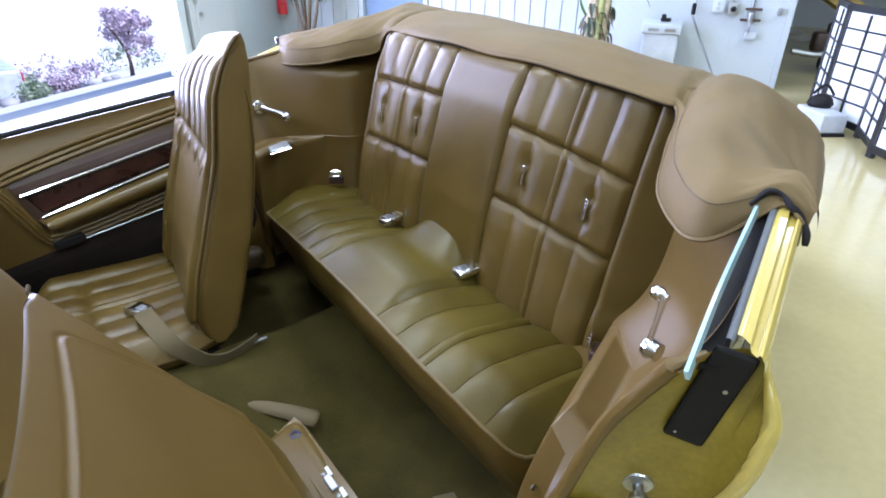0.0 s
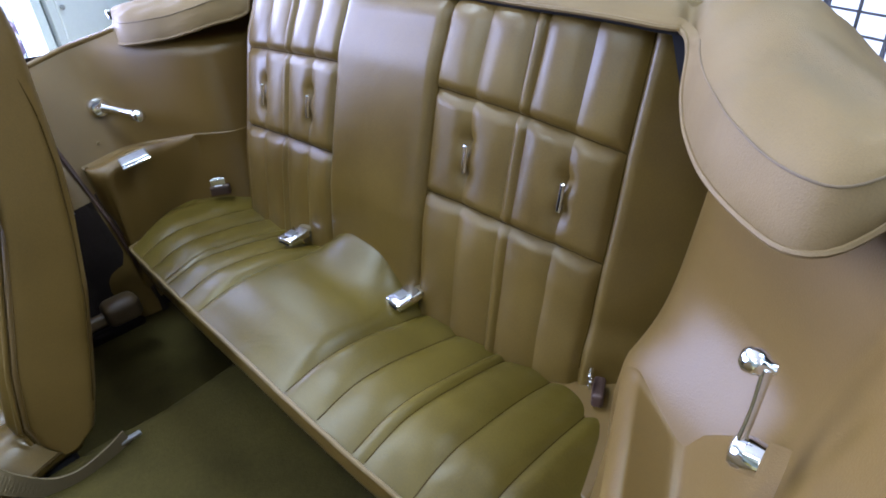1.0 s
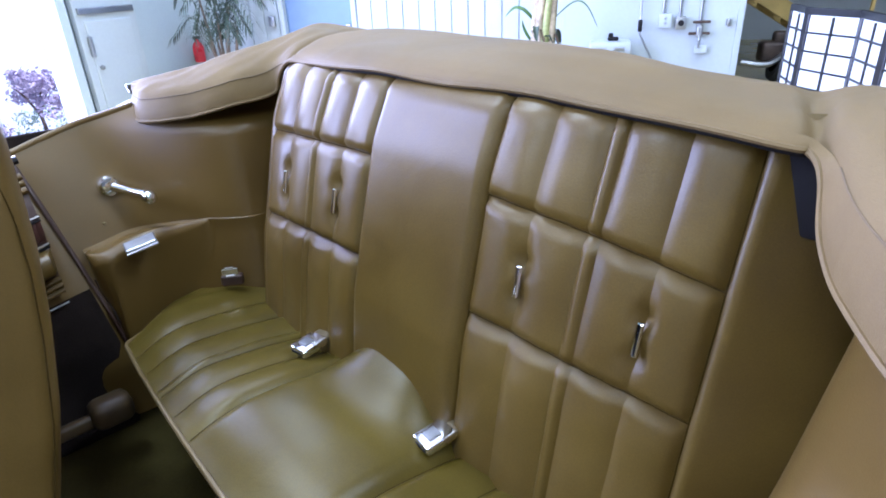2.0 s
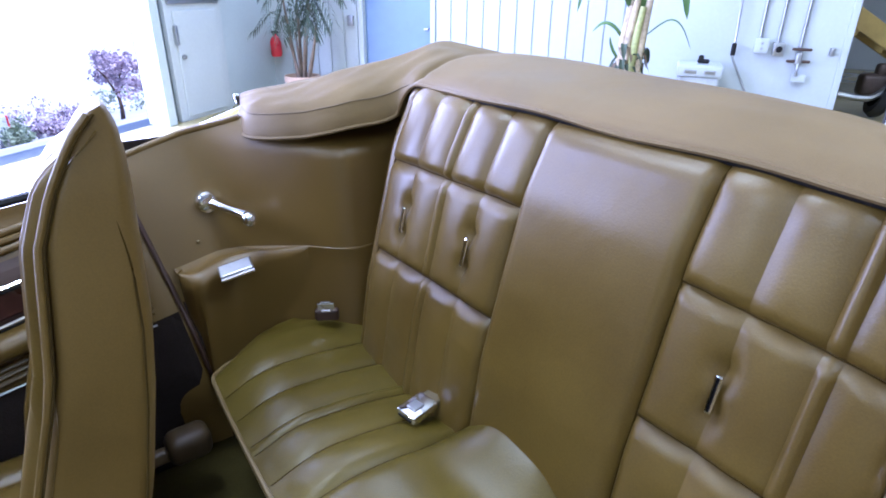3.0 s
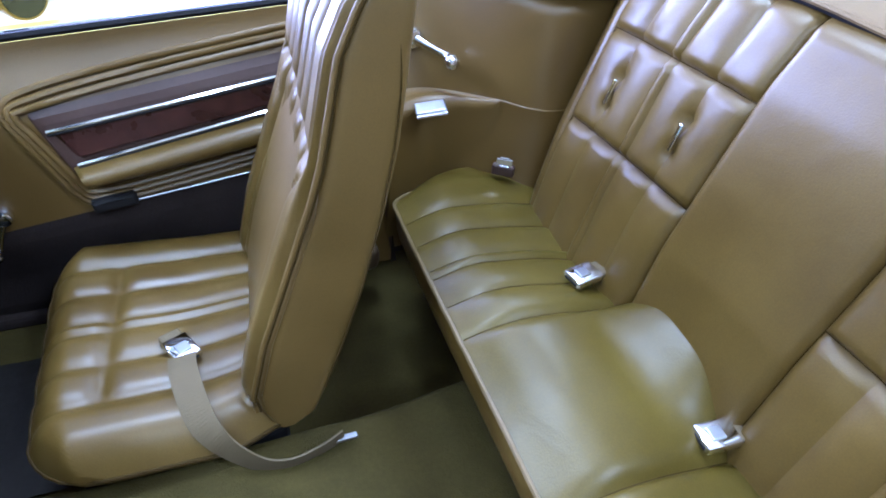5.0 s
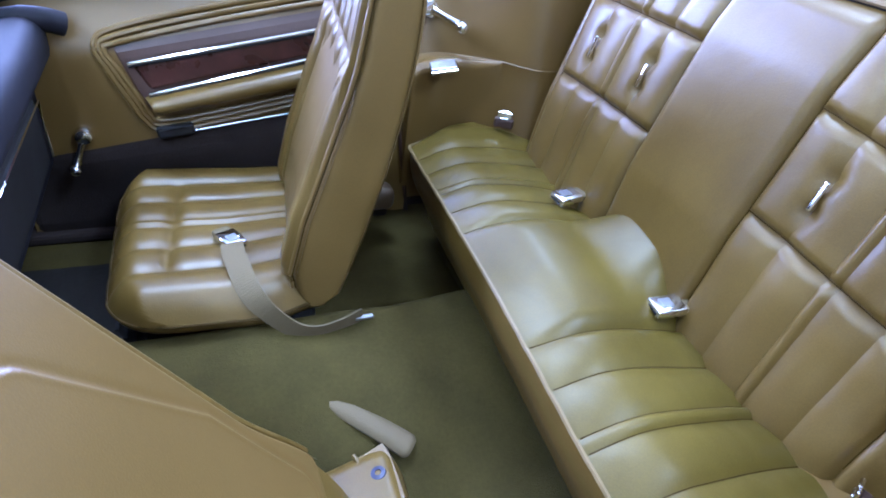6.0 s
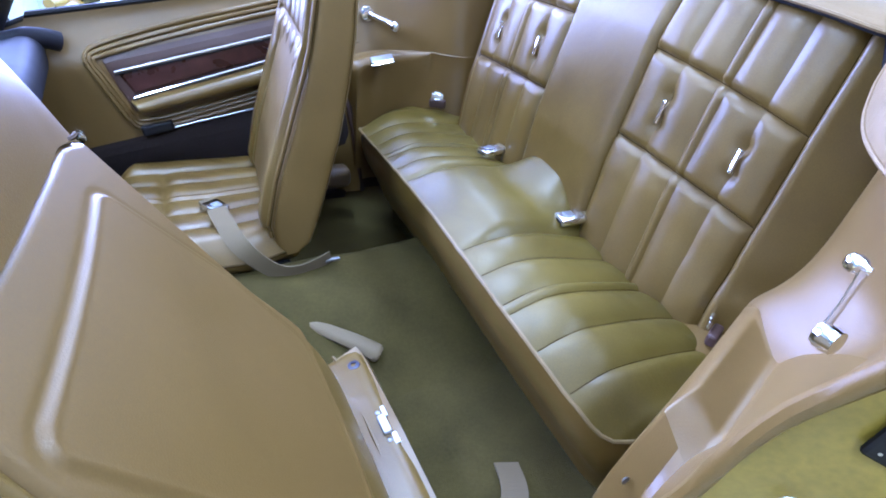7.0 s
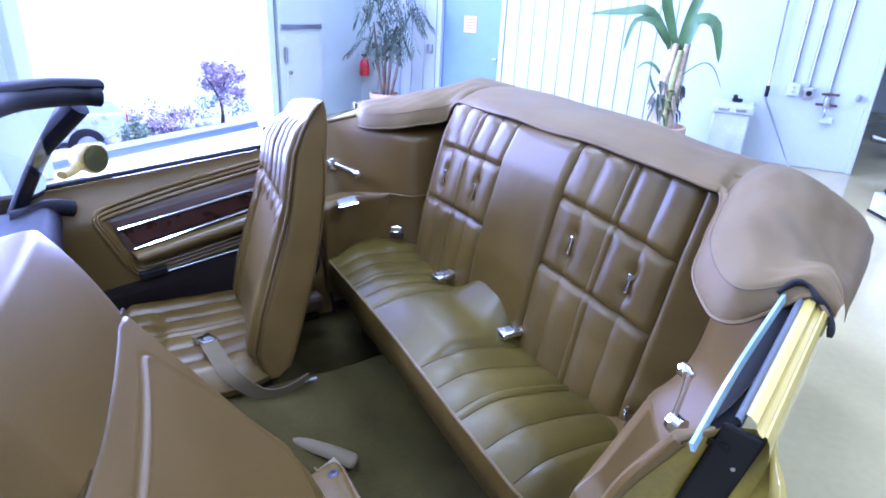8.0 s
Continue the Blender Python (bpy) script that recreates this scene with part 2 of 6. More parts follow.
GLOW = bpy.data.materials.new("lamp_glow")
GLOW.use_nodes = True
GLOW.node_tree.nodes["Principled BSDF"].inputs["Emission Color"].default_value = (1, 1, 1, 1)
GLOW.node_tree.nodes["Principled BSDF"].inputs["Emission Strength"].default_value = 8
LAMP_W = 51
# area lamps for skylight in the gate and in the added opening
for a, b in ((GATE0, GATE1), (ADDED_GATE0, ADDED_GATE1)):
    gate_sky = new("gate_sky", bpy.data.lights.new("gate_sky", "AREA"))
    gate_sky.data.shape, gate_sky.data.size, gate_sky.data.size_y, gate_sky.data.energy, gate_sky.data.color = "RECTANGLE", b - a - 0.2, GATEH - 0.1, 270 if a == GATE0 else 215, (0.95, 0.93, 1.0)
    gate_sky.matrix_world = look(HALL @ Vector(((a + b) / 2, -0.10, GATEH / 2)), HALL @ Vector(((a + b) / 2, 5.0, GATEH / 2)))
for a in (1.8, 5.0, 8.2, 11.4):
    for b in (2.5, 6.2):
        ceiling_lamp(a, b)


# ---- the car: rear seat ----
def back_x(z):
    return 0.27 * (z - 0.68) - 0.037 + 0.11 * max(0.0, 0.65 - z) + 0.018 * ease((z - 0.87) / 0.1)


COLS = (0.118, 0.191, 0.262, 0.280, 0.350, 0.421)
ROWS_Z = (0.40, 0.700, 0.857, 0.982)
YC = -0.010


def back_bulge(y, z):
    """How far the stuffing stands forward."""
    a = abs(y)
    if a <= COLS[0]:
        h = 0.016 * ridge(COLS[0] - a, 0.016)
    elif a >= COLS[-1]:
        h = 0.014 * ridge(a - COLS[-1], 0.018) - (a - COLS[-1]) * (0.8 if y > 0 else 0.4)
    else:
        d = min(abs(a - c) for c in COLS)
        e = min(abs(z - r) for r in ROWS_Z[1:3])
        rib = COLS[2] <= a <= COLS[3]
        full = 0.78 + 0.22 * ease((z - 0.80) / 0.10)
        if min(abs(a - COLS[0]), abs(a - COLS[-1])) == d:
            full = 0.9
        h = 0.0155 - 0.0088 * full * (1 - ridge(d, 0.010 if rib else 0.034)) * (0.5 + 0.5 * ridge(e, 0.05)) - 0.003 * (1 - ridge(e, 0.05))
        h *= ridge(e, 0.005) ** 0.6
        # pulled in round the chrome strips
        for c in (COLS[1], COLS[4]):
            if ROWS_Z[1] < z < ROWS_Z[2]:
                for zz in (0.798, 0.750):
                    h -= 0.010 * max(0, 1 - math.hypot((a - c) / 0.022, (z - zz) / 0.025)) ** 1.5
        # small creases in the stuffing
        h += 0.0010 * noise.noise((y * 46, z * 14, 3.1)) * (1 + 1.2 * (1 - ridge(e, 0.05)))
    h += 0.0025 * noise.noise((y * 9, z * 7, 1.7))
    return h - 0.025 * ease((z - 0.955) / 0.025)


def back_pt(y, z):
    """The back is slightly hollow across: both ends stand further aft and lower than the middle."""
    tilt = 0.03 * y - (0.35 if y < 0 else 0.10) * y * y
    hollow = (0.41 if y < 0 else 0.06) * y * y
    return (back_x(z) + hollow - back_bulge(y, z) + 0.01, y + YC + 0.10 * y * y, z + tilt * ease((z - 0.45) / 0.2) * (1 - 0.80 * ease((z - 0.87) / 0.11)))


seat = thing("rear_seat", "ginger vinyl rear bench seat with quilted backrest and fluted cushion", "car seat", (0, 0, 0.3))
OFF = Matrix.Translation((0, 0, -0.3))


def cells():
    edges = [-0.548] + [-c for c in COLS[::-1]] + list(COLS) + [0.535]
    for a, b in zip(edges, edges[1:]):
        if abs((a + b) / 2) < COLS[0] or abs((a + b) / 2) > COLS[-1]:
            yield "side_panel" if abs((a + b) / 2) > COLS[-1] else "centre_panel", a, b, ROWS_Z[0], ROWS_Z[-1]
        else:
            for c, d in zip(ROWS_Z, ROWS_Z[1:]):
                yield "quilt_panel", a, b, c, d


backrest = part("backrest", prism([(0.05, 0.38), (0.18, 0.38), (0.26, 0.93), (0.15, 0.935)], 0.90, "y", -0.46, 0.02), LEATHER_SIDE, seat, m=OFF)
for nm, a, b, c, d in cells():
    nu, nv = max(5, int((b - a) / 0.006)), max(6, int((d - c) / 0.009))
    part(nm, sheet(back_pt, lin(a, b, nu), lin(c, d, nv), flip=True), LEATHER, backrest, smooth=180, m=OFF)


def seam_line(pts, parent, r=0.0011):
    part("seam", tube(pts, r, 5, 0), SEAM, parent, "dark stitched seam", smooth=True, m=OFF)


for c in (COLS[0], COLS[-1]):
    for sd in (-1, 1):
        seam_line([Vector(back_pt(sd * c, z)) + Vector((-0.0004, 0, 0)) for z in lin(0.46, 0.965, 60)], backrest)
for r in ROWS_Z[1:3]:
    for sd in (-1, 1):
        seam_line([Vector(back_pt(sd * y, r)) + Vector((-0.0004, 0, 0)) for y in lin(COLS[0], COLS[-1], 60)], backrest)


def strip_trim(y):
    z0, z1 = 0.752, 0.796
    z = (z0 + z1) / 2
    p = Vector(back_pt(y, z)) - Vector((0.006, 0, 0))
    m = OFF @ Matrix.Translation(p) @ Matrix.Rotation(math.atan(0.24), 4, "Y")
    part("trim_strip", box(0.006, 0.008, z1 - z0, bevel=0.0025, m=m), CHROME, backrest, "chrome strip")


for y in (-COLS[4], -COLS[1], COLS[1], COLS[4]):
    strip_trim(y)

# cushion
CY = (0.135, 0.205, 0.275, 0.296, 0.372, 0.45)
CEND, CMID = 0.566, 0.022


def cush_front(y):
    """The piped front edge, rounded at both corners, slightly nearer the back on the passenger side."""
    x = -0.350 + (0.10 if y > -0.12 else 0.25) * (y + 0.12) ** 2
    c = max(0.0, abs(y - CMID) - (CEND - 0.085)) / 0.085
    return x + 0.07 * (1 - math.sqrt(max(0.0, 1 - min(1, c) ** 2)))


def cush_pt(y, s):
    """s: 0 at the back, 1 at the piped front edge."""
    xb = 0.035
    x = xb + (cush_front(y) - xb) * s
    a = abs(y - YC)
    if a <= CY[0]:
        h = 0.014 * ridge(CY[0] - a, 0.03)
    elif a >= CY[-1]:
        h = 0.006 + 0.0075 * ridge(a - CY[-1], 0.036)
    else:
        d = min(abs(a - c) for c in CY)
        h = 0.006 + 0.0075 * ridge(d, 0.0095 if CY[2] <= a <= CY[3] else 0.034)
    front = 0.540 - (0.16 if y > 0.05 else 0.34) * (y - 0.05) ** 2
    z = (0.438 + 0.045 * y / 0.55) * (1 - s) + front * s + h * (1 - 0.8 * ease((s - 0.74) / 0.26))
    z += 0.014 * math.sin(math.pi * min(1, s * 1.05))
    # hump over the drive shaft
    d = abs(y - 0.005)
    z += 0.085 * math.exp(-(d / 0.104) ** 3.4) * (1 - ease((s - 0.14) / 0.36)) * (0.55 + 0.45 * ease(s / 0.16))
    z += 0.02 * math.exp(-(d / 0.16) ** 3) * (1 - ease((s - 0.5) / 0.5))
    z -= 0.026 * max(0.0, (s - 0.70) / 0.30) ** 2.2 + (0.022 if y < 0 else 0.009) * ease((abs(y - CMID) - 0.495) / 0.058)
    z -= 0.028 * max(0.0, 1 - s / 0.10) ** 2
    z += 0.0020 * noise.noise((x * 9, y * 9, 7.7)) + 0.0007 * noise.noise((x * 34, y * 20, 1.1))
    return (x, y, z)


cushion = part("cushion", prism([(0.06, 0.28), (0.06, 0.44), (-0.18, 0.42), (-0.14, 0.28)], 1.1, "y", -0.55, 0.02), LEATHER_SIDE, seat, m=OFF)
E2 = [CMID - CEND] + [YC - c for c in CY[::-1]] + [YC + c for c in CY] + [CMID + CEND]
for a, b in zip(E2, E2[1:]):
    nm = "centre_panel" if abs((a + b) / 2 - YC) < 0.02 else "flute_panel"
    part(nm, sheet(cush_pt, lin(a, b, max(5, int((b - a) / 0.007))), lin(0, 1, 34)), LEATHER_SEAT, cushion, smooth=180, m=OFF)


for c in CY:
    for sd in (-1, 1):
        seam_line([Vector(cush_pt(YC + sd * c, s)) + Vector((0, 0, 0.0003)) for s in lin(0.08, 0.985, 40)], cushion, 0.0010)


def cush_face(y, k):
    p = Vector(cush_pt(y, 1))
    return (p.x + 0.003 + 0.075 * k ** 1.3 - 0.010 * math.sin(math.pi * min(1, k * 1.6)), p.y * (1 - 0.02 * k), p.z - 0.22 * k)


part("front_panel", sheet(cush_face, lin(CMID - CEND, CMID + CEND, 90), lin(0, 1, 10), flip=True), LEATHER, cushion, smooth=180, m=OFF)
part("piping", tube([Vector(cush_pt(y, 1)) + Vector((-0.002, 0, 0.002)) for y in lin(CMID - CEND, CMID + CEND, 90)], 0.0036, 6, 0), PIPING, cushion, "pale piping", smooth=True, m=OFF)


def cush_z(x, y):
    """Height of the cushion's top at a place."""
    s = (x - 0.035) / (cush_front(y) - 0.035)
    return cush_pt(y, min(1, max(0, s)))[2]


# ---- the car: floor ----
structure("car_floor", box(1.42, 1.45, 0.04, (-0.75, 0, 0.18), 0.01), CARPET, "olive carpeted floor of the car", "car floor")


def tunnel_pt(u, v):
    """Transmission tunnel: v along the car, u across it."""
    x = -1.45 + 1.25 * v
    y = -0.22 + 0.49 * u
    top = 0.335 - 0.012 * ease((x + 0.6) / 0.35)
    edge = 0.165 + 0.03 * ease((x + 0.5) / 0.3)
    k = 1 - ease((y - edge) / 0.075) if y > edge else 1 - ease((0.10 - y) / 0.30)
    return (x, y, 0.197 + (top - 0.197) * k + 0.004 * noise.noise((x * 9, y * 9, 0.3)))


structure("tunnel", sheet(tunnel_pt, lin(0, 1, 40), lin(0, 1, 60)), CARPET, "olive carpeted transmission tunnel of the car", "car floor").data.shade_smooth()
structure("heel_board", box(0.03, 1.00, 0.12, (-0.20, 0, 0.25), 0.008), CARPET, "dark carpeted board below the rear seat", "car floor")


def sill(side):
    structure("door_sill", box(1.3, 0.07, 0.03, (-0.95, side * 0.70, 0.215), 0.010), DARK_CARPET, "dark brown door sill plate", "car sill")


sill(1)
sill(-1)
structure("firewall", box(0.05, 1.4, 0.62, (-1.48, 0, 0.5), 0.02), DARK_CARPET, "dark carpeted firewall of the footwell", "car floor")


# ---- the car: rear side panels ----
def panel_y(x, z, far=True):
    if far:
        return 0.70 - 0.20 * ease((x + 0.23) / 0.23) * (1 - 0.75 * ease((z - 0.845) / 0.07)) + 0.48 * (1 - 0.7 * ease((x + 0.40) / 0.42)) * max(z - 0.6, -0.1)
    low = ease((0.70 - z) / 0.14)
    bend = 0.19 * (ease((x + 0.17) / 0.25) * (1 - low) + ease((x + 0.24) / 0.21) * low) - 0.035 * (1 - ease((x + 0.44) / 0.10)) * (1 - ease((z - 0.58) / 0.2))
    return 0.70 - bend + 0.45 * (1 - 0.7 * ease((x + 0.40) / 0.42)) * max(z - 0.6, -0.1)


NEAR_EDGE = ((0.20, -0.42), (0.30, -0.43), (0.44, -0.445), (0.52, -0.45), (0.60, -0.45), (0.68, -0.445), (0.76, -0.432), (0.83, -0.424), (0.846, -0.426), (0.90, -0.436))


def near_front(z):
    """Where the near side panel ends at the doorway."""
    for (za, xa), (zb, xb) in zip(NEAR_EDGE, NEAR_EDGE[1:]):
        if z <= zb:
            return xa + (xb - xa) * (z - za) / (zb - za)
    return NEAR_EDGE[-1][1]


def belt_line(x):
    """The straight rise of the far panel's top towards the boot."""
    return 0.822 + 0.30 * (min(x, -0.04) + 0.355)


def crank(name, hub, knob, parent, inv, side, k=1.0):
    """A chrome window crank: round hub, waisted arm, turned knob."""
    hub, knob = Vector(hub), Vector(knob)
    out = Vector((0, -side, 0))
    turn = out.to_track_quat("Z", "Y").to_matrix().to_4x4() @ Matrix.Scale(k, 4)
    c = part("window_crank", lathe([(0.0, -0.012), (0.016, -0.012), (0.0175, 0.0), (0.0172, 0.008), (0.0150, 0.011), (0.0150, 0.013), (0.010, 0.015), (0.0, 0.0155)], 24, inv @ Matrix.Translation(hub) @ turn), CHROME, parent, "chrome window crank", smooth=40)
    mid = (hub + knob) / 2 + out * 0.006
    part("arm", tube([hub + out * 0.008, mid, knob + out * 0.006], lambda s: (0.0095 - 0.0030 * math.sin(math.pi * s)) * k, 10, 8, 0.6, out), CHROME, c, smooth=True, m=inv)
    part("knob", lathe([(0.005, 0.0), (0.006, 0.006), (0.010, 0.010), (0.0122, 0.017), (0.011, 0.025), (0.007, 0.029), (0.0, 0.030)], 20, inv @ Matrix.Translation(knob) @ turn), CHROME, c, smooth=True)
    return c


def quarter(side):
    far = side > 0
    label = "ginger vinyl rear side panel with armrest step and ashtray" if far else "ginger vinyl rear side panel with armrest step beside the open doorway"
    q = thing("quarter_panel", label, "car trim", (0, side * 0.66, 0.3), group="rear side panels")
    inv = Matrix.Translation((0, -side * 0.66, -0.3))

    def front(z):
        if far:
            return -0.355 + 0.17 * max(0, 0.86 - z) 
        return near_front(z)

    def skin(u, v):
        top = 0.868 if far else 0.846
        z = 0.26 + (top - 0.26) * v
        f = front(z)
        x = f + (0.16 - f) * u
        z += (belt_line(x) - 0.868 if far else 0.042 * ease((x + 0.42) / 0.25)) * v ** 2
        y = panel_y(x, z, far)
        if not far:
            # the lip that turns out to the window
            k = (1 - ease((x + 0.41) / 0.16)) * v ** 5
            y, z = y + 0.016 * k, z + 0.014 * k
        return (x, side * y, z)

    part("skin", sheet(skin, lin(0, 1, 60), lin(0, 1, 50), flip=side > 0), LEATHER_SIDE, q, smooth=180, m=inv)
    # the rolled top edge and its bright or dark sill line
    rim = [Vector(skin(u, 1)) + Vector((0, side * 0.004, 0)) for u in lin(0, 0.44, 26)]
    if far:
        part("top_roll", tube(rim, 0.007, 8, 0), LEATHER_SIDE, q, smooth=True, m=inv)
    edge = [Vector(skin(0, v)) + Vector((-0.003, 0, 0)) for v in lin(0, 1, 30)]
    if not far:
        edge += [Vector((-0.428, -0.822, 0.857)), Vector((-0.412, -0.832, 0.862)), Vector((-0.392, -0.836, 0.862))]
    part("windlace", tube(edge, (lambda s: 0.009 - 0.005 * ease((s - 0.9) / 0.1)) if not far else 0.005, 8, 0), LEATHER_SIDE if not far else BROWN, q, "vinyl-covered edge cord", smooth=True, m=inv)

    # armrest step: flat top, rounded nose, face down to the cushion
    x0, x1 = (-0.290, -0.085) if far else (-0.330, -0.075)

    def face_y(x):
        k = min(1.0, (x - x0) / (x1 - x0))
        return panel_y(x, 0.63, far) - 0.085 * (1 - k) ** 0.65 * ease((k + 0.30) / 0.42)

    def top_z(x):
        return 0.626 + (0.040 if far else 0.075) * min(1, max(0, (x - x0) / (x1 - x0))) ** 1.1

    def arm(u, v):
        x = x0 + (0.10 - x0) * u
        yo, yi, zt = panel_y(x, top_z(x), far) - 0.002, face_y(x), top_z(x)
        yi = min(yi, yo - 0.0012)
        nose = 0.024 * min(1, (yo - yi) / 0.05)
        if v < 0.35:
            k = v / 0.35
            return (x, side * (yo + (yi + nose - yo) * k), zt - 0.003 * math.sin(math.pi * k) * min(1, (yo - yi) / 0.03))
        if v < 0.55:
            k = (v - 0.35) / 0.2 * math.pi / 2
            return (x, side * (yi + nose - nose * math.sin(k)), zt - nose * (1 - math.cos(k)))
        k = (v - 0.55) / 0.45
        z = zt - nose - (0.27 + (zt - 0.6)) * k
        return (x + (0.02 * k if u < 0.02 else 0), side * min(yi + 0.012 * k, panel_y(x, z, far) - 0.0012), z)

    if not far:
        # sloping top facet, then the face that runs down to the cushion
        A, B, C, D = Vector((-0.050, -0.512, 0.584)), Vector((-0.137, -0.626, 0.584)), Vector((-0.362, -0.706, 0.578)), Vector((-0.345, -0.636, 0.610))

        def facet(u, v):
            """The flat top, and past u = 1 the slope from it up to the wall."""
            p = A.lerp(B, min(1, u)).lerp(D.lerp(C, min(1, u)), v)
            n = (B - A).cross(D - A).normalized()
            n = n if n.z > 0 else -n
            e = min(u / 0.30, (1 - v) / 0.22, 1)
            p = p - n * 0.026 * (1 - e) ** 2
            if u > 1:
                x, z = -0.20 - 0.215 * v, 0.70 - 0.03 * v
                k = min(1.0, (u - 1) / 0.45)
                p = p.lerp(Vector((x, -0.009 - panel_y(x, z, False), z)), k) + n * 0.012 * math.sin(math.pi * k)
            # raised rim round the flat
            return p + n * 0.0035 * max(math.exp(-((u - 1) / 0.08) ** 2) * ease((v + 0.02) / 0.1), math.exp(-((v - 0.03) / 0.035) ** 2) * (1 - ease((u - 1) / 0.1)))

        A2, D2, C2 = Vector((0.0, -0.500, 0.40)), Vector((-0.375, -0.585, 0.25)), Vector((-0.42, -0.70, 0.25))

        def flank(u, v):
            t = u * 2
            p = Vector(facet(0, t)) if t < 1 else Vector(facet(1.3 * (t - 1), 1))
            q = A2.lerp(D2, ease(t) * 0.6 + 0.4 * t) if t < 1 else D2.lerp(C2, 1.15 * (t - 1))
            return p.lerp(q, v) + Vector((-0.010, 0.006, 0.006)) * math.sin(math.pi * v) * math.sin(math.pi * u)

        arm_part = part("armrest", sheet(facet, lin(0, 1.45, 60), lin(0, 1, 50), flip=True), LEATHER_SIDE, q, smooth=180, m=inv)
        def end(u, v):
            p = Vector(facet(0.55 + 0.90 * u, 1))
            z = p.z - 0.10 * (1 - u)
            x = near_front(z) - 0.001
            return p.lerp(Vector((x, 0.001 - 0.010 * u - panel_y(x, z, False), z)), v)

        part("armrest_end", sheet(end, lin(0, 1, 24), lin(0, 1, 8)), LEATHER_SIDE, arm_part, smooth=180, m=inv)
        part("armrest_face", sheet(flank, lin(0, 1, 50), lin(0, 1, 16)), LEATHER_SIDE, arm_part, smooth=180, m=inv)
    else:
        part("armrest", sheet(arm, lin(0, 1, 60), lin(0, 1, 46), flip=True), LEATHER_SIDE, q, smooth=40, m=inv)

    def cap(u, v):
        p = Vector(arm(0, v))
        yo = side * (panel_y(x0, 0.59, far))
        return (p.x - 0.012 * math.sin(math.pi * min(1, u)), p.y + (yo - p.y) * u, p.z)

    if far:
        part("armrest_nose", sheet(cap, lin(0, 1, 10), lin(0, 1, 46), flip=side < 0), LEATHER_SIDE, q, smooth=180, m=inv)
    if far:
        ash = part("ashtray", box(0.062, 0.034, 0.008, (0, 0, 0), 0.003, m=inv @ pose(-0.216, 0.605, 0.643, 13, -11, -12)), STEEL, q, "bright metal ashtray lid")
        part("lip", box(0.064, 0.006, 0.006, (0, -0.02, -0.003), 0.002, m=inv @ pose(-0.216, 0.605, 0.643, 13, -11, -12)), CHROME, ash)
        crank("crank", (-0.214, panel_y(-0.214, 0.725), 0.735), (-0.170, panel_y(-0.170, 0.72) - 0.046, 0.722), q, inv, side, 1.25)
        screw = (-0.245, panel_y(-0.245, 0.665) - 0.002, 0.662)
        part("screw", lathe([(0.0, 0), (0.004, 0), (0.003, 0.002), (0, 0.003)], 10, inv @ Matrix.Translation(screw) @ Matrix.Rotation(radians(90), 4, "X")), PIPING, q)
        at = Vector((-0.082, panel_y(-0.082, 0.55) - 0.034, 0.551))

        # dark sheet just inside the skin, below the armrest
        def lower(u, v):
            z = 0.22 + 0.345 * v
            x = front(z) + 0.002 + (-0.262 - front(z)) * u
            return (x, panel_y(x, z) - 0.005, z)

        part("lower_sheet", sheet(lower, lin(0, 1, 10), lin(0, 1, 16), flip=True), DARK_CARPET, q, "dark sheet over the foot of the panel", smooth=180, m=inv)
    else:
        crank("crank", (-0.247, -0.705, 0.719), (-0.236, -0.706, 0.797), q, inv, side, 0.86)
        at = Vector((-0.012, -0.458, 0.462))
        part("screw", lathe([(0.0, 0), (0.006, 0), (0.004, 0.003), (0, 0.004)], 10, inv @ Matrix.Translation((-0.378, -0.640, 0.48)) @ Matrix.Rotation(radians(-90), 4, "X")), STEEL, q)
    # belt latch on the side panel
    r = pose(*at, 0, 0, -32 if far else 25)
    b = part("belt_retractor", box(0.046, 0.018, 0.024, (0, 0, -0.012), 0.005, m=inv @ r), BROWN, q, "brown belt end holder")
    part("tongue", merge(box(0.034, 0.005, 0.016, (0, -side * 0.012, 0.012), 0.002, m=inv @ r), box(0.02, 0.006, 0.005, (0, -side * 0.014, 0.022), 0.002, m=inv @ r), box(0.02, 0.005, 0.005, (0, -side * 0.014, 0.003), 0.002, m=inv @ r)), CHROME, b, "chrome belt tongue")
    return q


quarter(1)
quarter(-1)


# ---- the car: front passenger seat ----
PS_F = [(-0.436, 1.046), (-0.447, 1.042), (-0.460, 1.030), (-0.479, 1.006), (-0.500, 0.973), (-0.519, 0.92), (-0.530, 0.85), (-0.540, 0.79), (-0.552, 0.745), (-0.570, 0.69), (-0.592, 0.62), (-0.621, 0.53), (-0.643, 0.43), (-0.634, 0.375), (-0.61, 0.350)]
PS_R = [(-0.57, 0.350), (-0.541, 0.356), (-0.514, 0.42), (-0.490, 0.5), (-0.463, 0.60), (-0.440, 0.72), (-0.428, 0.81), (-0.424, 0.89), (-0.422, 0.950), (-0.421, 0.995), (-0.424, 1.026), (-0.430, 1.042), (-0.435, 1.046)]
pseat = thing("front_seat", "ginger vinyl high-back passenger bucket seat standing upright", "car seat", (-0.6, 0.42, 0.22), group="front seats")
PSI = Matrix.Translation((0.6, -0.42, -0.22))


def at_z(line, z):
    pts = sorted(line, key=lambda p: p[1])
    for (xa, za), (xb, zb) in zip(pts, pts[1:]):
        if za <= z <= zb:
            return xa + (xb - xa) * (z - za) / max(1e-6, zb - za)
    return pts[0][0] if z < pts[0][1] else pts[-1][0]


PY0, PY1 = 0.175, 0.615


def seat_span(z):
    """The seat's half width narrows to the head."""
    k = ease((z - 0.62) / 0.42)
    return PY0, PY1 - 0.07 * k


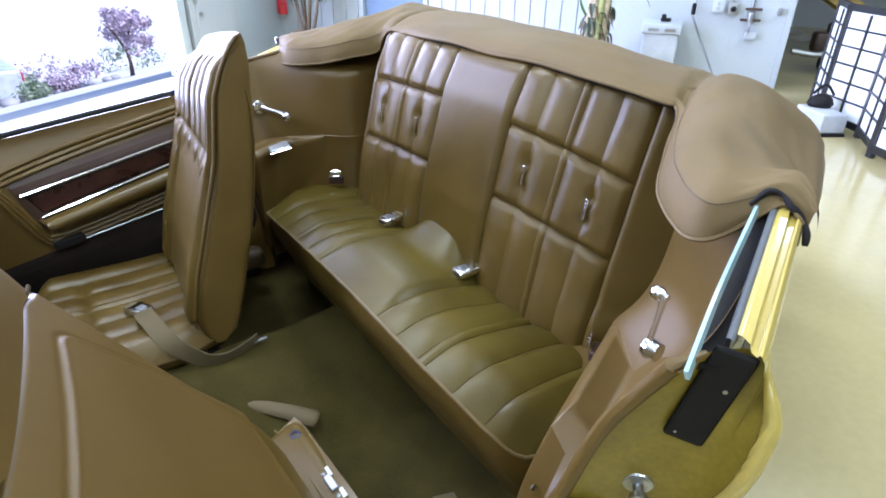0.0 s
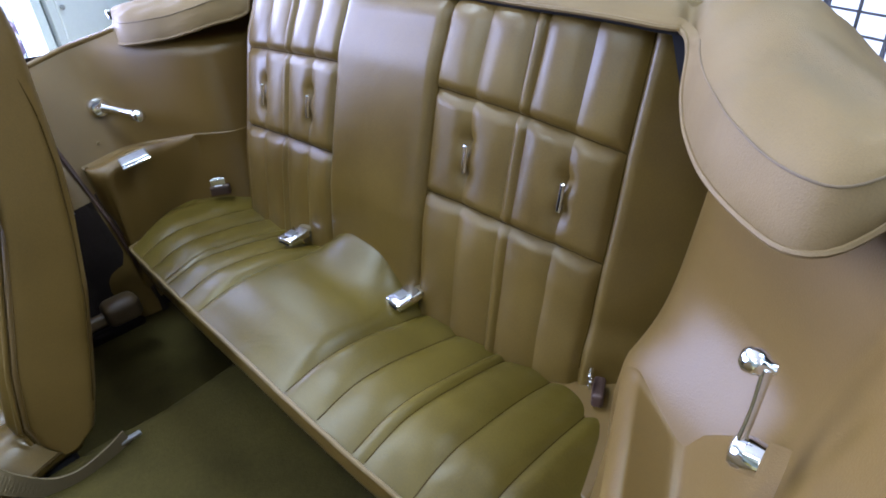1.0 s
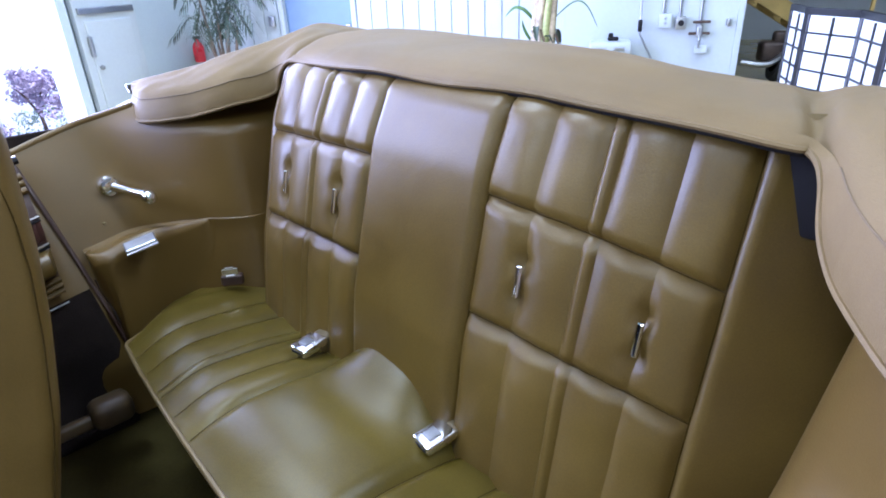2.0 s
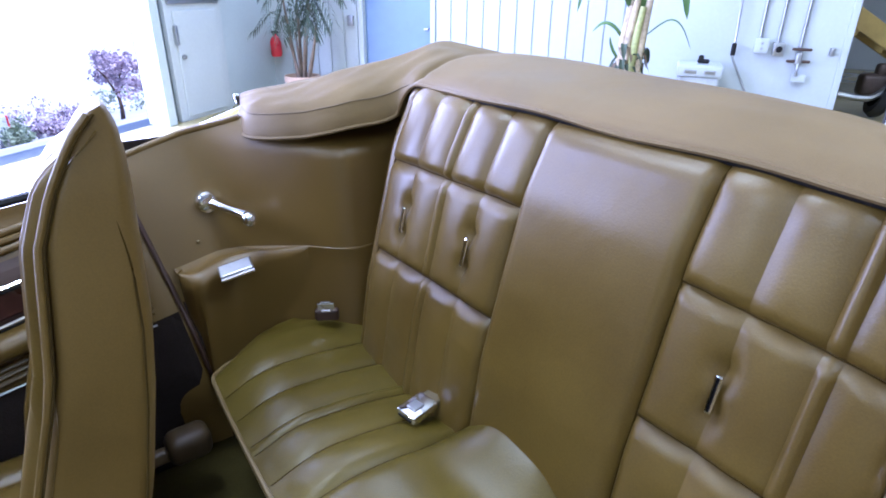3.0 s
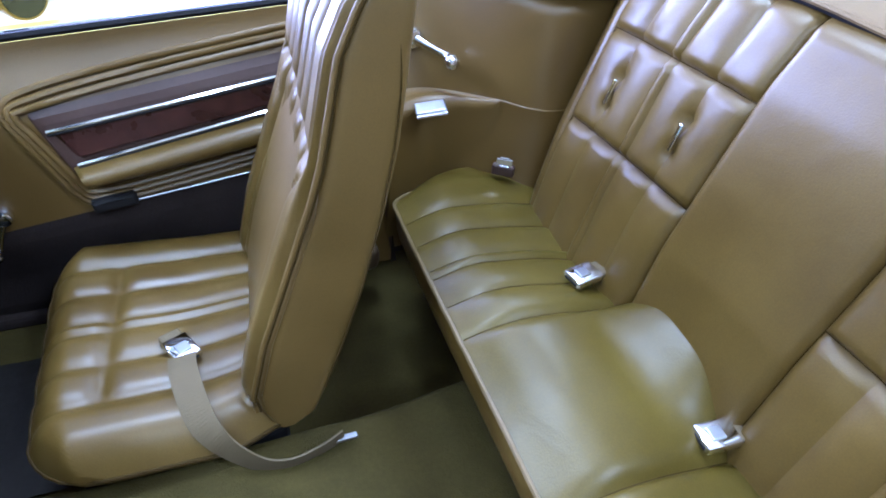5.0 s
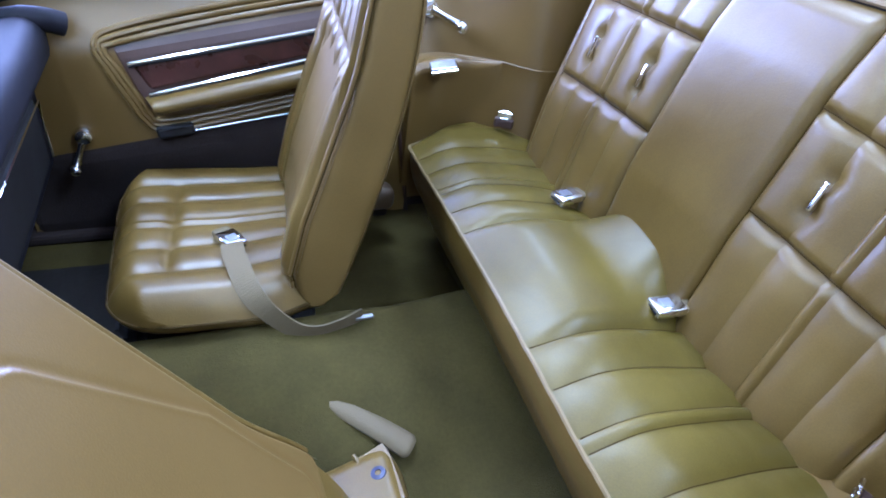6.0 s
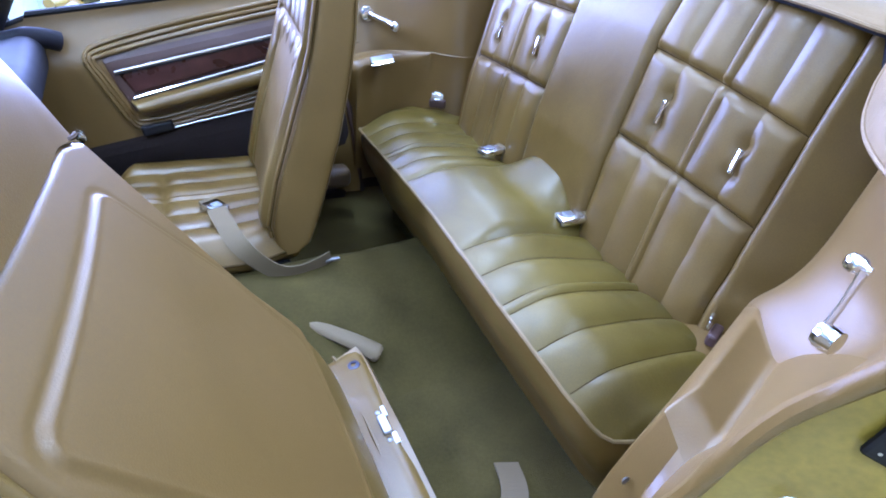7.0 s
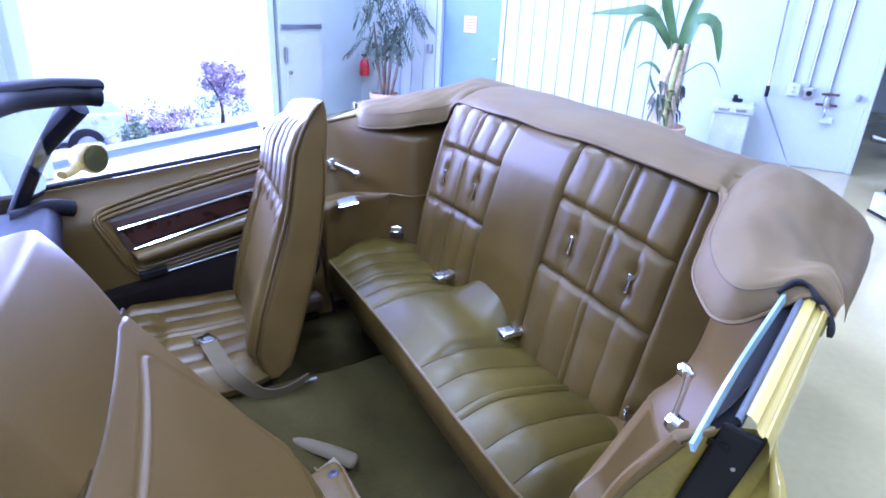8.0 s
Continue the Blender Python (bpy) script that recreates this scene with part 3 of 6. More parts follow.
def recede(y):
    """The far side of the back stands a little further aft."""
    return 0.12 * (y - PY0)


def sink(y, z):
    """The head end is arched across."""
    k = max(0.0, min(1.0, (y - PY0) / 0.37))
    return ease((z - 0.86) / 0.17) * (0.012 + 0.052 * k ** 1.3)


def inset(z):
    """How far the shell lies behind the padded front."""
    return 0.008 * (1 - ease((z - 0.965) / 0.08))


def pback(u, v):
    """The shell: u once round, v from bottom to top."""
    z = 0.350 + 0.696 * (1 - (1 - v) ** 1.7)
    a, b = seat_span(z)
    xf, xr = at_z(PS_F, z) + inset(z), at_z(PS_R, z)
    c, d, hx, hy = (xf + xr) / 2, (a + b) / 2, max(0.0, xr - xf) / 2, (b - a) / 2
    t = 2 * math.pi * u
    n = 0.28
    cx, sy = math.cos(t), math.sin(t)
    y = d + hy * math.copysign(abs(sy) ** n, sy) * (1 - 0.03 * ease((z - 0.96) / 0.08))
    return (c + hx * math.copysign(abs(cx) ** n, cx) + recede(y), y, z - sink(y, z))


shell = sheet(pback, lin(0, 1, 97), lin(0, 1, 64))
shell[1].append(tuple(range(97 * 63, 97 * 64 - 1)))
pb = part("backrest", shell, LEATHER_BACK, pseat, smooth=50, m=PSI)
SEAM_A = [(at_z(PS_F, z) + inset(z) + 0.003, seat_span(z)[0] + 0.0025, z - sink(PY0, z)) for z in lin(0.40, 1.040, 44)]
SEAM_B = [(at_z(PS_R, z) - 0.014 - 0.012 * ease((z - 0.86) / 0.14), seat_span(z)[0] + 0.0008, z - sink(PY0, z)) for z in lin(0.42, 0.965, 40)]
part("welt", tube(SEAM_A, 0.0036, 8, 0), LEATHER_BACK, pb, "stitched edge welt", smooth=True, m=PSI)
part("seam", tube([Vector(p) + Vector((0.0045, -0.0014, 0)) for p in SEAM_A], 0.0015, 6, 0), SEAM, pb, "dark stitched seam", smooth=True, m=PSI)
part("seam", tube(SEAM_B, lambda s: 0.0010 - 0.0006 * ease((s - 0.85) / 0.15), 6, 0), SEAM, pb, "dark stitched seam", smooth=True, m=PSI)
FLUTES = (0.045, 0.19, 0.335, 0.475, 0.525, 0.665, 0.81, 0.955)


def pface(k, z):
    """Padded front: k across, with long flutes, two cross seams and bolsters."""
    a, b = seat_span(z)
    y = a + 0.002 + (b - a - 0.004) * k
    w = abs(k - 0.5) * 2
    head = ease((z - 0.70) / 0.11)
    rim = ease((1 - w) / (0.16 - 0.11 * head))
    dish = 0.016 * (1 - ease((w - 0.46) / 0.22)) * (1 - head)
    if w < 0.62 + 0.32 * head:
        d = min(abs(k - c) for c in FLUTES[1:-1])
        e = min(abs(z - r) for r in (0.79, 0.64))
        dish += (0.006 + 0.010 * ease((z - 0.60) / 0.10)) * (1 - ridge(d, 0.06)) + 0.014 * (1 - ridge(e, 0.035)) + 0.0008 * noise.noise((y * 40, z * 14, 5.5))
    else:
        dish += 0.010 * (1 - ridge(w - 0.62 - 0.32 * head, 0.10)) * (1 - 0.7 * head)
    fade = 1 - ease((z - 1.0) / 0.04)
    x = at_z(PS_F, z) + (inset(z) + 0.016 * (1 - 0.7 * head)) * (1 - rim) + (dish * fade - 0.004 * rim) * min(1, rim * 1.5)
    x += 0.016 * ease((z - 0.985) / 0.04)
    return (x + recede(y), y, z - sink(y, z))


def pface_uv(u, v):
    return pface(u, 0.41 + 0.615 * v)


pads = [0.0] + list(FLUTES) + [1.0]
for u0, u1 in zip(pads, pads[1:]):
    for v0, v1 in ((0, 0.374), (0.374, 0.618), (0.618, 1)):
        part("flute_panel", sheet(pface_uv, lin(u0, u1, 16), lin(v0, v1, 24), flip=True), LEATHER, pb, smooth=180, m=PSI)
for k in (0.335, 0.665):
    p = Vector(pface(k, 0.715))
    part("trim_strip", box(0.006, 0.008, 0.044, p + Vector((-0.001, 0, 0)), 0.002, m=PSI), CHROME, pb, "chrome strip")


# cushion
def pcush(u, v):
    """u across (near to far), v from the front to the backrest."""
    w = abs(u - 0.5) * 2
    c = max(0.0, w - 0.60) / 0.40
    front = -0.928 + 0.100 * (1 - math.sqrt(max(0.0, 1 - c * c)))
    x = front + (-0.565 - front) * v
    y = 0.15 + 0.035 * ease((v - 0.55) / 0.45) * (1 - u) + 0.52 * u
    d = min(abs(u - q) for q in (0.2, 0.34, 0.48, 0.52, 0.66, 0.8))
    e = min(max(0, 1 - w) * 0.26, v * 0.36)
    if w <= 0.6:
        h = 0.008 + 0.011 * (0.25 + 0.75 * ridge(d, 0.018 if abs(u - 0.5) < 0.02 else 0.06)) * ridge(v - 0.24 - 0.12 * u, 0.09)
    else:
        h = 0.008 + 0.015 * ridge(w - 0.6, 0.16)
    z = 0.387 - 0.018 * u + h + 0.016 * (1 - v) - 0.055 * (1 - min(1, e / 0.055)) ** 2.2 + 0.0015 * noise.noise((x * 14, y * 14, 2.0))
    return (x, y, z)


pc = part("cushion", sheet(pcush, lin(0, 1, 90), lin(0, 1, 60), flip=True), LEATHER, pseat, smooth=180, m=PSI)


def pskirt(u, v):
    t = u * 3
    if t < 1:
        p = Vector(pcush(0, 1 - t))
    elif t < 2:
        p = Vector(pcush(t - 1, 0))
    else:
        p = Vector(pcush(1, t - 2))
    c = Vector((-0.74, 0.41, p.z))
    p = p + (c - p) * (0.20 * v ** 1.5 - 0.02 * math.sin(math.pi * v))
    p.z -= 0.055 * v
    return p


part("skirt", sheet(pskirt, lin(0, 1, 120), lin(0, 1, 8), flip=True), LEATHER, pc, smooth=180, m=PSI)
part("piping", tube([Vector(pskirt(u, 0.02)) for u in lin(0, 1, 100)], 0.003, 6, 0), SEAM, pc, "dark piping", smooth=True, m=PSI)
part("seat_base", box(0.3, 0.42, 0.12, (-0.73, 0.41, 0.26), 0.02, m=PSI), BLACK, pseat, "dark steel seat frame")
part("hinge_cover", merge(box(0.080, 0.062, 0.060, (-0.362, 0.575, 0.325), 0.020, 4, m=PSI), box(0.10, 0.022, 0.030, (-0.425, 0.575, 0.318), 0.008, 3, m=PSI)), mat("tan_plastic", (0.085, 0.056, 0.024), 0.5), pseat, "tan plastic hinge cover", smooth=True)


# ---- seat belts ----
def buckle(name, at, rz, tail, label, tilt=(0, 0)):
    b = thing("seat_belt", label, "seat belt", at, group="seat belts")
    inv = Matrix.Translation(-Vector(at))
    r = pose(0, 0, 0.010, tilt[0], tilt[1], rz)
    k = part("buckle", box(0.052, 0.040, 0.016, bevel=0.004, m=r), CHROME, b, "bright metal buckle", smooth=30)
    part("button", box(0.020, 0.020, 0.004, (-0.004, 0, 0.009), 0.0015, m=r), STEEL, k, "grey release button")
    part("tongue_slot", box(0.003, 0.026, 0.004, (-0.026, 0, 0), m=r), BLACK, k)
    part("sleeve", box(0.02, 0.034, 0.012, (0.034, 0, -0.001), 0.004, m=r), WEBBING, b, "tan belt sleeve")
    if tail:
        part("webbing", strap(tail, 0.038, 0.003, lambda s: (-math.sin(radians(rz)), math.cos(radians(rz)), 0.0), 8), WEBBING, b, "tan webbing", m=inv)
    return b


buckle("seat_belt", (-0.100, 0.184, cush_z(-0.100, 0.184) + 0.012), 8, [(-0.066, 0.187, cush_z(-0.066, 0.187) + 0.017), (-0.04, 0.19, cush_z(-0.04, 0.19) + 0.012), (0.03, 0.2, 0.49)], "chrome seat belt buckle lying on the rear cushion", (0, -4))
buckle("seat_belt", (-0.088, -0.124, cush_z(-0.088, -0.124) + 0.002), -8, [(-0.05, -0.127, cush_z(-0.05, -0.127) + 0.010), (-0.02, -0.132, cush_z(-0.02, -0.132) + 0.010), (0.02, -0.137, 0.478)], "chrome seat belt buckle lying on the rear cushion", (0, -6))
fb = buckle("seat_belt", (-0.718, 0.312, 0.408), 115, None, "tan front seat belt looped over the passenger cushion edge", (0, 0))
part("webbing", strap([(-0.718, 0.290, 0.427), (-0.718, 0.26, 0.431), (-0.712, 0.215, 0.427), (-0.70, 0.172, 0.408), (-0.675, 0.142, 0.382), (-0.635, 0.124, 0.350), (-0.595, 0.116, 0.340), (-0.550, 0.122, 0.344), (-0.512, 0.133, 0.352)], 0.040, 0.003, lambda s: (1 - ease((s - 0.25) / 0.45), -0.2 * s, 0.12 + 0.85 * ease((s - 0.25) / 0.45)), 10), WEBBING, fb, "tan webbing", m=Matrix.Translation((0.718, -0.312, -0.408)))
part("anchor_clip", box(0.034, 0.010, 0.006, (-0.508, 0.132, 0.346), 0.002, m=Matrix.Translation((0.718, -0.312, -0.408))), STEEL, fb, "dull metal clip")
db = thing("seat_belt", "tan belt end hanging behind the folded driver seat", "seat belt", (-0.5, -0.09, 0.27), group="seat belts")
part("webbing", tube([(-0.600, 0.010, 0.290), (-0.555, -0.030, 0.276), (-0.515, -0.062, 0.262), (-0.478, -0.092, 0.246)], lambda s: (0.017 + 0.007 * s) * (1 - 0.35 * ease((s - 0.93) / 0.07)), 12, 8, 0.62), WEBBING, db, "tan sleeved webbing", smooth=True, m=Matrix.Translation((0.5, 0.09, -0.27)))


# ---- the car: folded driver seat ----
dseat = thing("front_seat", "ginger vinyl driver bucket seat tipped forward, its back showing", "car seat", (-0.7, -0.42, 0.22), group="front seats")
DSI = Matrix.Translation((0.7, 0.42, -0.22))
D0, D1 = Vector((-0.572, -0.42, 0.285)), Vector((-0.913, -0.43, 0.817))
DH = (D1 - D0).normalized()
DW = Vector((0.08, 1, 0.06))
DW = (DW - DH * DW.dot(DH)).normalized()
DN = DW.cross(DH).normalized()
if DN.x < 0:
    DN = -DN
DM = Matrix(((DW.x, DH.x, DN.x, D0.x), (DW.y, DH.y, DN.y, D0.y), (DW.z, DH.z, DN.z, D0.z), (0, 0, 0, 1)))


def inboard(h):
    """Half width of the back on its inboard side at the height h along it."""
    return 0.204 + 0.020 * ease((0.345 - h) / 0.16)


def outboard(h):
    return -0.315 + 0.105 * max(0.0, h - 0.345) / 0.30


def low_edge(w):
    """The lower edge, rounded up to the inboard corner."""
    return 0.150 + 0.16 * (w + 0.05) + 0.05 * ease((w - 0.17) / 0.055) ** 2


def head_seam(w):
    return 0.653 - 0.077 * w - 0.020 * ease((w - 0.10) / 0.10)


def dpanel(u, v):
    w = outboard(0.3) + (inboard(0.3) - outboard(0.3)) * u
    h0, h1 = low_edge(w), head_seam(w) - 0.005
    h = h0 + (h1 - h0) * v
    w = outboard(h) + (inboard(h) - outboard(h)) * u
    t = 2 * u - 1
    bow = 0.016 * (1 - t * t) - 0.014 * ease((abs(t) - 0.92) / 0.08) ** 2
    # raised field with a soft rolled border
    dx, dy, r = min(0.105 + min(0.065, 0.33 * (0.585 - h)) - w, w + 0.205 - 0.10 * (0.612 - h)), min(h - low_edge(w) - 0.03, 0.594 - 0.03 * w - h), 0.022
    ins = r - math.hypot(r - dx, r - dy) if dx < r and dy < r else min(dx, dy)
    bow += 0.0022 * ease((ins + 0.002) / 0.005) + 0.0016 * math.exp(-(ins / 0.0032) ** 2) - 0.0012 * math.exp(-((ins + 0.007) / 0.005) ** 2)
    bow -= 0.007 * ease((v - 0.975) / 0.025) ** 2 + 0.008 * ease((0.03 - v) / 0.03) ** 2
    return DM @ Vector((w, h, bow))


part("back_panel", sheet(dpanel, lin(0, 1, 220), lin(0, 1, 200)), LEATHER_SIDE, dseat, "ginger vinyl back panel with a raised field", smooth=180, m=DSI)


def dhead(u, v):
    """The padded head end beyond the cross seam."""
    t = 2 * u - 1
    mid = (inboard(0.645) + outboard(0.645)) / 2
    w = mid + t * (inboard(0.645) - mid + 0.002 + 0.006 * math.sin(math.pi * min(1, 1.3 * v))) * (1 - 0.12 * v)
    rise = 0.040 * math.sin(math.pi * min(1, v * 0.62 + 0.04)) ** 0.8
    edge = (1 - abs(t) ** 3.0)
    h = head_seam(w) - 0.004 + 0.20 * v ** 0.9
    return DM @ Vector((w, h, -0.012 + (rise + 0.022) * (0.25 + 0.75 * edge) - 0.10 * ease((v - 0.75) / 0.25) - 0.05 * ease((abs(t) - 0.86) / 0.14)))


part("head_pad", sheet(dhead, lin(0, 1, 60), lin(0, 1, 50)), LEATHER_SIDE, dseat, "padded vinyl head end", smooth=180, m=DSI)


def dflank(side):
    def f(u, v):
        h = 0.17 + 0.52 * v
        w = (inboard(h) if side > 0 else outboard(h)) - side * 0.002
        return DM @ Vector((w - side * (0.014 * u - 0.022 * math.sin(math.pi * u ** 0.7)), h, -0.010 - 0.13 * u))
    return f


for sd in (1, -1):
    part("flank", sheet(dflank(sd), lin(0, 1, 12), lin(0, 1, 50), flip=sd < 0), LEATHER, dseat, "vinyl side of the backrest", smooth=180, m=DSI)
    part("welt", tube([DM @ Vector(((inboard(h) if sd > 0 else outboard(h)) - sd * 0.003, h, -0.010)) for h in lin(0.20, 0.640, 50)], 0.0055, 8, 0), LEATHER, dseat, "stitched edge welt", smooth=True, m=DSI)
part("seam", tube([DM @ Vector((w, head_seam(w), 0.001 + 0.013 * (1 - ((w + 0.005) / 0.205) ** 2))) for w in lin(-0.20, 0.196, 36)], 0.003, 6, 0), SEAM, dseat, "dark cross seam", smooth=True, m=DSI)
part("front_pad", box(0.40, 0.42, 0.06, (-0.06, 0.42, -0.13), 0.025, 3, m=DSI @ DM), LEATHER, dseat, smooth=True)


def dtuck(u, v):
    """The cover drawn in from the lower edge down to the hinge."""
    w = outboard(0.3) + (inboard(0.3) - outboard(0.3)) * u
    a = DM @ Vector((w, low_edge(w), -0.004))
    b = Vector((-0.590, a.y * 0.96 - 0.015, 0.268))
    return a.lerp(b, v) + Vector((0.012, 0, 0.004)) * math.sin(math.pi * v)


part("lower_cover", sheet(dtuck, lin(0, 1, 60), lin(0, 1, 12), flip=True), LEATHER, dseat, "vinyl cover drawn in towards the hinge", smooth=180, m=DSI)
# seat base with the latch
base_m = DSI @ Matrix(((0.93, 0.03, -0.36, -0.57), (0.0, 1, 0.0, -0.40), (0.36, 0, 0.93, 0.275), (0, 0, 0, 1)))
base = part("cushion", box(0.34, 0.60, 0.10, (-0.13, 0, -0.03), 0.03, 3, m=base_m), LEATHER, dseat, smooth=True)
RAIL = [(-0.556, -0.105, 0.274), (-0.550, -0.135, 0.272), (-0.550, -0.22, 0.274), (-0.552, -0.32, 0.279), (-0.552, -0.43, 0.272), (-0.554, -0.62, 0.268)]
rail = part("rear_rail", strap(RAIL, 0.052, 0.030, (1, 0.1, 0.25), 8), LEATHER_SIDE, base, "vinyl-covered rear rail", m=DSI)
part("rail_welt", tube([Vector(p) + Vector((-0.026, 0, 0.012)) for p in RAIL], 0.0035, 6, 6), LEATHER, rail, smooth=True, m=DSI)


def rail_m(k, dz=0.016):
    path = smooth_path(RAIL, 8)
    i = min(len(path) - 2, int(k * (len(path) - 1)))
    p, d = path[i], (path[i + 1] - path[i]).normalized()
    r = (Vector((1, 0.1, 0.25)) - d * d.dot(Vector((1, 0.1, 0.25)))).normalized()
    n = r.cross(d).normalized()
    if n.z < 0:
        n = -n
    d2 = n.cross(r)
    p = p + n * dz
    return DSI @ Matrix(((r.x, d2.x, n.x, p.x), (r.y, d2.y, n.y, p.y), (r.z, d2.z, n.z, p.z), (0, 0, 0, 1)))


part("bump_stop", lathe([(0.0, 0), (0.012, 0), (0.0135, 0.005), (0.011, 0.011), (0.005, 0.012), (0.004, 0.008), (0, 0.008)], 20, rail_m(0.25)), mat("blue_rubber", (0.015, 0.016, 0.05), 0.4), rail, "dark blue rubber stop", smooth=True)
lm = rail_m(0.585)
latch = part("latch", merge(box(0.030, 0.024, 0.003, (0, 0.030, 0.001), 0.001, m=lm), box(0.030, 0.024, 0.003, (0, -0.030, 0.001), 0.001, m=lm), box(0.015, 0.040, 0.010, (0.002, 0, 0.006), 0.003, m=lm)), STEEL, rail, "bright steel latch plate")
for k in (0.030, -0.030):
    part("rivet", lathe([(0, 0), (0.006, 0), (0.004, 0.003), (0, 0.004)], 12, lm @ Matrix.Translation((0, k, 0.002))), STEEL, latch, smooth=True)
part("belt_webbing", strap([(-0.43, -0.52, 0.215), (-0.38, -0.46, 0.222), (-0.36, -0.40, 0.216)], 0.045, 0.004, (0.5, -0.8, 0)), WEBBING, dseat, "tan webbing end on the floor", m=DSI)


structure("lock_pillar", merge(box(0.20, 0.04, 0.40, (-0.30, 0.755, 0.38), 0.01), box(0.22, 0.012, 0.50, (-0.30, 0.838, 0.60), 0.003)), DARK_CARPET, "dark inner lock pillar behind the passenger door", "car pillar")
structure("kick_panel", box(0.45, 0.05, 0.62, (-1.32, 0.735, 0.44), 0.01), DARK_CARPET, "dark carpeted kick panel of the footwell", "car trim")
structure("sill_inner", box(1.25, 0.04, 0.16, (-0.72, 0.735, 0.26), 0.01), DARK_CARPET, "dark inner sill below the passenger door", "car sill")

console = thing("centre_console", "tan plastic console box with an open tray on the tunnel", "console", (-1.075, 0.135, 0.25))
CI = Matrix.Translation((0, 0, 0.04))
part("console_body", box(0.17, 0.15, 0.10, (0, 0, 0), 0.014, 3, m=CI), WEBBING, console, smooth=30)
part("lid_rim", merge(box(0.15, 0.008, 0.010, (0, -0.050, 0.053), 0.003, m=CI), box(0.15, 0.008, 0.010, (0, 0.050, 0.053), 0.003, m=CI), box(0.008, 0.100, 0.010, (0.072, 0, 0.053), 0.003, m=CI), box(0.008, 0.100, 0.010, (-0.072, 0, 0.053), 0.003, m=CI)), WEBBING, console, "raised tan rim")
part("tray", box(0.136, 0.092, 0.004, (0, 0, 0.052), m=CI), mat("brown_tray", (0.085, 0.058, 0.036), 0.6), console, "brown tray")
fm = thing("paper_mat", "grey protective paper mat with dark print on the footwell floor", "floor mat", (-1.0, 0.37, 0.2))
FI = Matrix.Translation((1.0, -0.37, -0.2))
part("sheet", sheet(lambda u, v: (-1.14 + 0.26 * u, 0.27 + 0.30 * v, 0.206 + 0.004 * noise.noise((u * 5, v * 5, 0.2))), lin(0, 1, 14), lin(0, 1, 18)), mat("grey_mat_paper", (0.016, 0.014, 0.012), 0.85, vary=0.2, spec=0.10), fm, m=FI)
for i in range(3):
    part("print_bar", box(0.007, 0.15 - 0.035 * i, 0.002, (-0.912 - 0.016 * i, 0.36 + 0.01 * i, 0.2105), m=FI), BLACK, fm, "unreadable dark print")


# ---- the car: passenger door ----
pdoor = thing("passenger_door", "closed passenger door with wood-inlaid ginger trim", "car door", (-0.7, 0.72, 0.3))
PDI = Matrix.Translation((0.7, -0.72, -0.3))


def belt_z(x):
    return 0.743 + 0.122 * (x + 1.02)


def door_y(x, z):
    k = (belt_z(x) - z) / 0.12
    return 0.70 - 0.045 * ease(k) + 0.03 * ease((0.45 - z) / 0.15)


def door_end(z):
    return -0.361 + 0.17 * max(0.0, 0.86 - z)


def door_skin(u, v):
    z = 0.22 + (belt_z(-1.12 + 0.765 * u) - 0.22) * v
    x = -1.12 + (door_end(z) + 1.12) * u
    k = ease((x - door_end(z) + 0.12) / 0.11)
    return (x, door_y(x, z) * (1 - k) + (panel_y(x, z) + 0.004) * k, z)


part("trim_panel", sheet(door_skin, lin(0, 1, 60), lin(0, 1, 60), flip=True), LEATHER_SIDE, pdoor, "ginger vinyl door trim", smooth=180, m=PDI)
part("outer_shell", prism([(-1.15, 0.22), (-0.39, 0.22), (-0.39, 0.803), (-1.15, 0.712)], 0.12, "y", 0.735, 0.02), PAINT, pdoor, "gold painted door shell", m=PDI)
part("window_slot", tube([(x, 0.712, belt_z(x) + 0.004) for x in lin(-1.12, -0.355, 20)], 0.007, 6, 0), BLACK, pdoor, "black rubber window seal", smooth=True, m=PDI)
part("sill_bead", tube([(x, 0.722, belt_z(x) + 0.008) for x in lin(-1.12, -0.355, 20)], 0.003, 6, 0), CHROME, pdoor, "bright sill bead", smooth=True, m=PDI)


def on_door(x, z, lift):
    return Vector((x, door_y(x, z) - lift, z))


def slab(corners, thick, lift, bevel=0.004, n=14, bulge=0.0):
    """A raised piece of trim over the quad (front-top, rear-top, rear-bottom, front-bottom), in x and z."""
    (ax, az), (bx, bz), (cx, cz), (dx, dz) = corners
    def f(u, v):
        x = (ax + (bx - ax) * u) * (1 - v) + (dx + (cx - dx) * u) * v
        z = (az + (bz - az) * u) * (1 - v) + (dz + (cz - dz) * u) * v
        e = min(u * 40, (1 - u) * 40, v * 6, (1 - v) * 6, 1)
        return on_door(x, z, lift + (thick + bulge * math.sin(math.pi * v)) * math.sin(math.pi / 2 * max(0, min(1, e))) - 0.004 * (1 - min(1, e)))
    return sheet(f, lin(0, 1, 50), lin(0, 1, n))


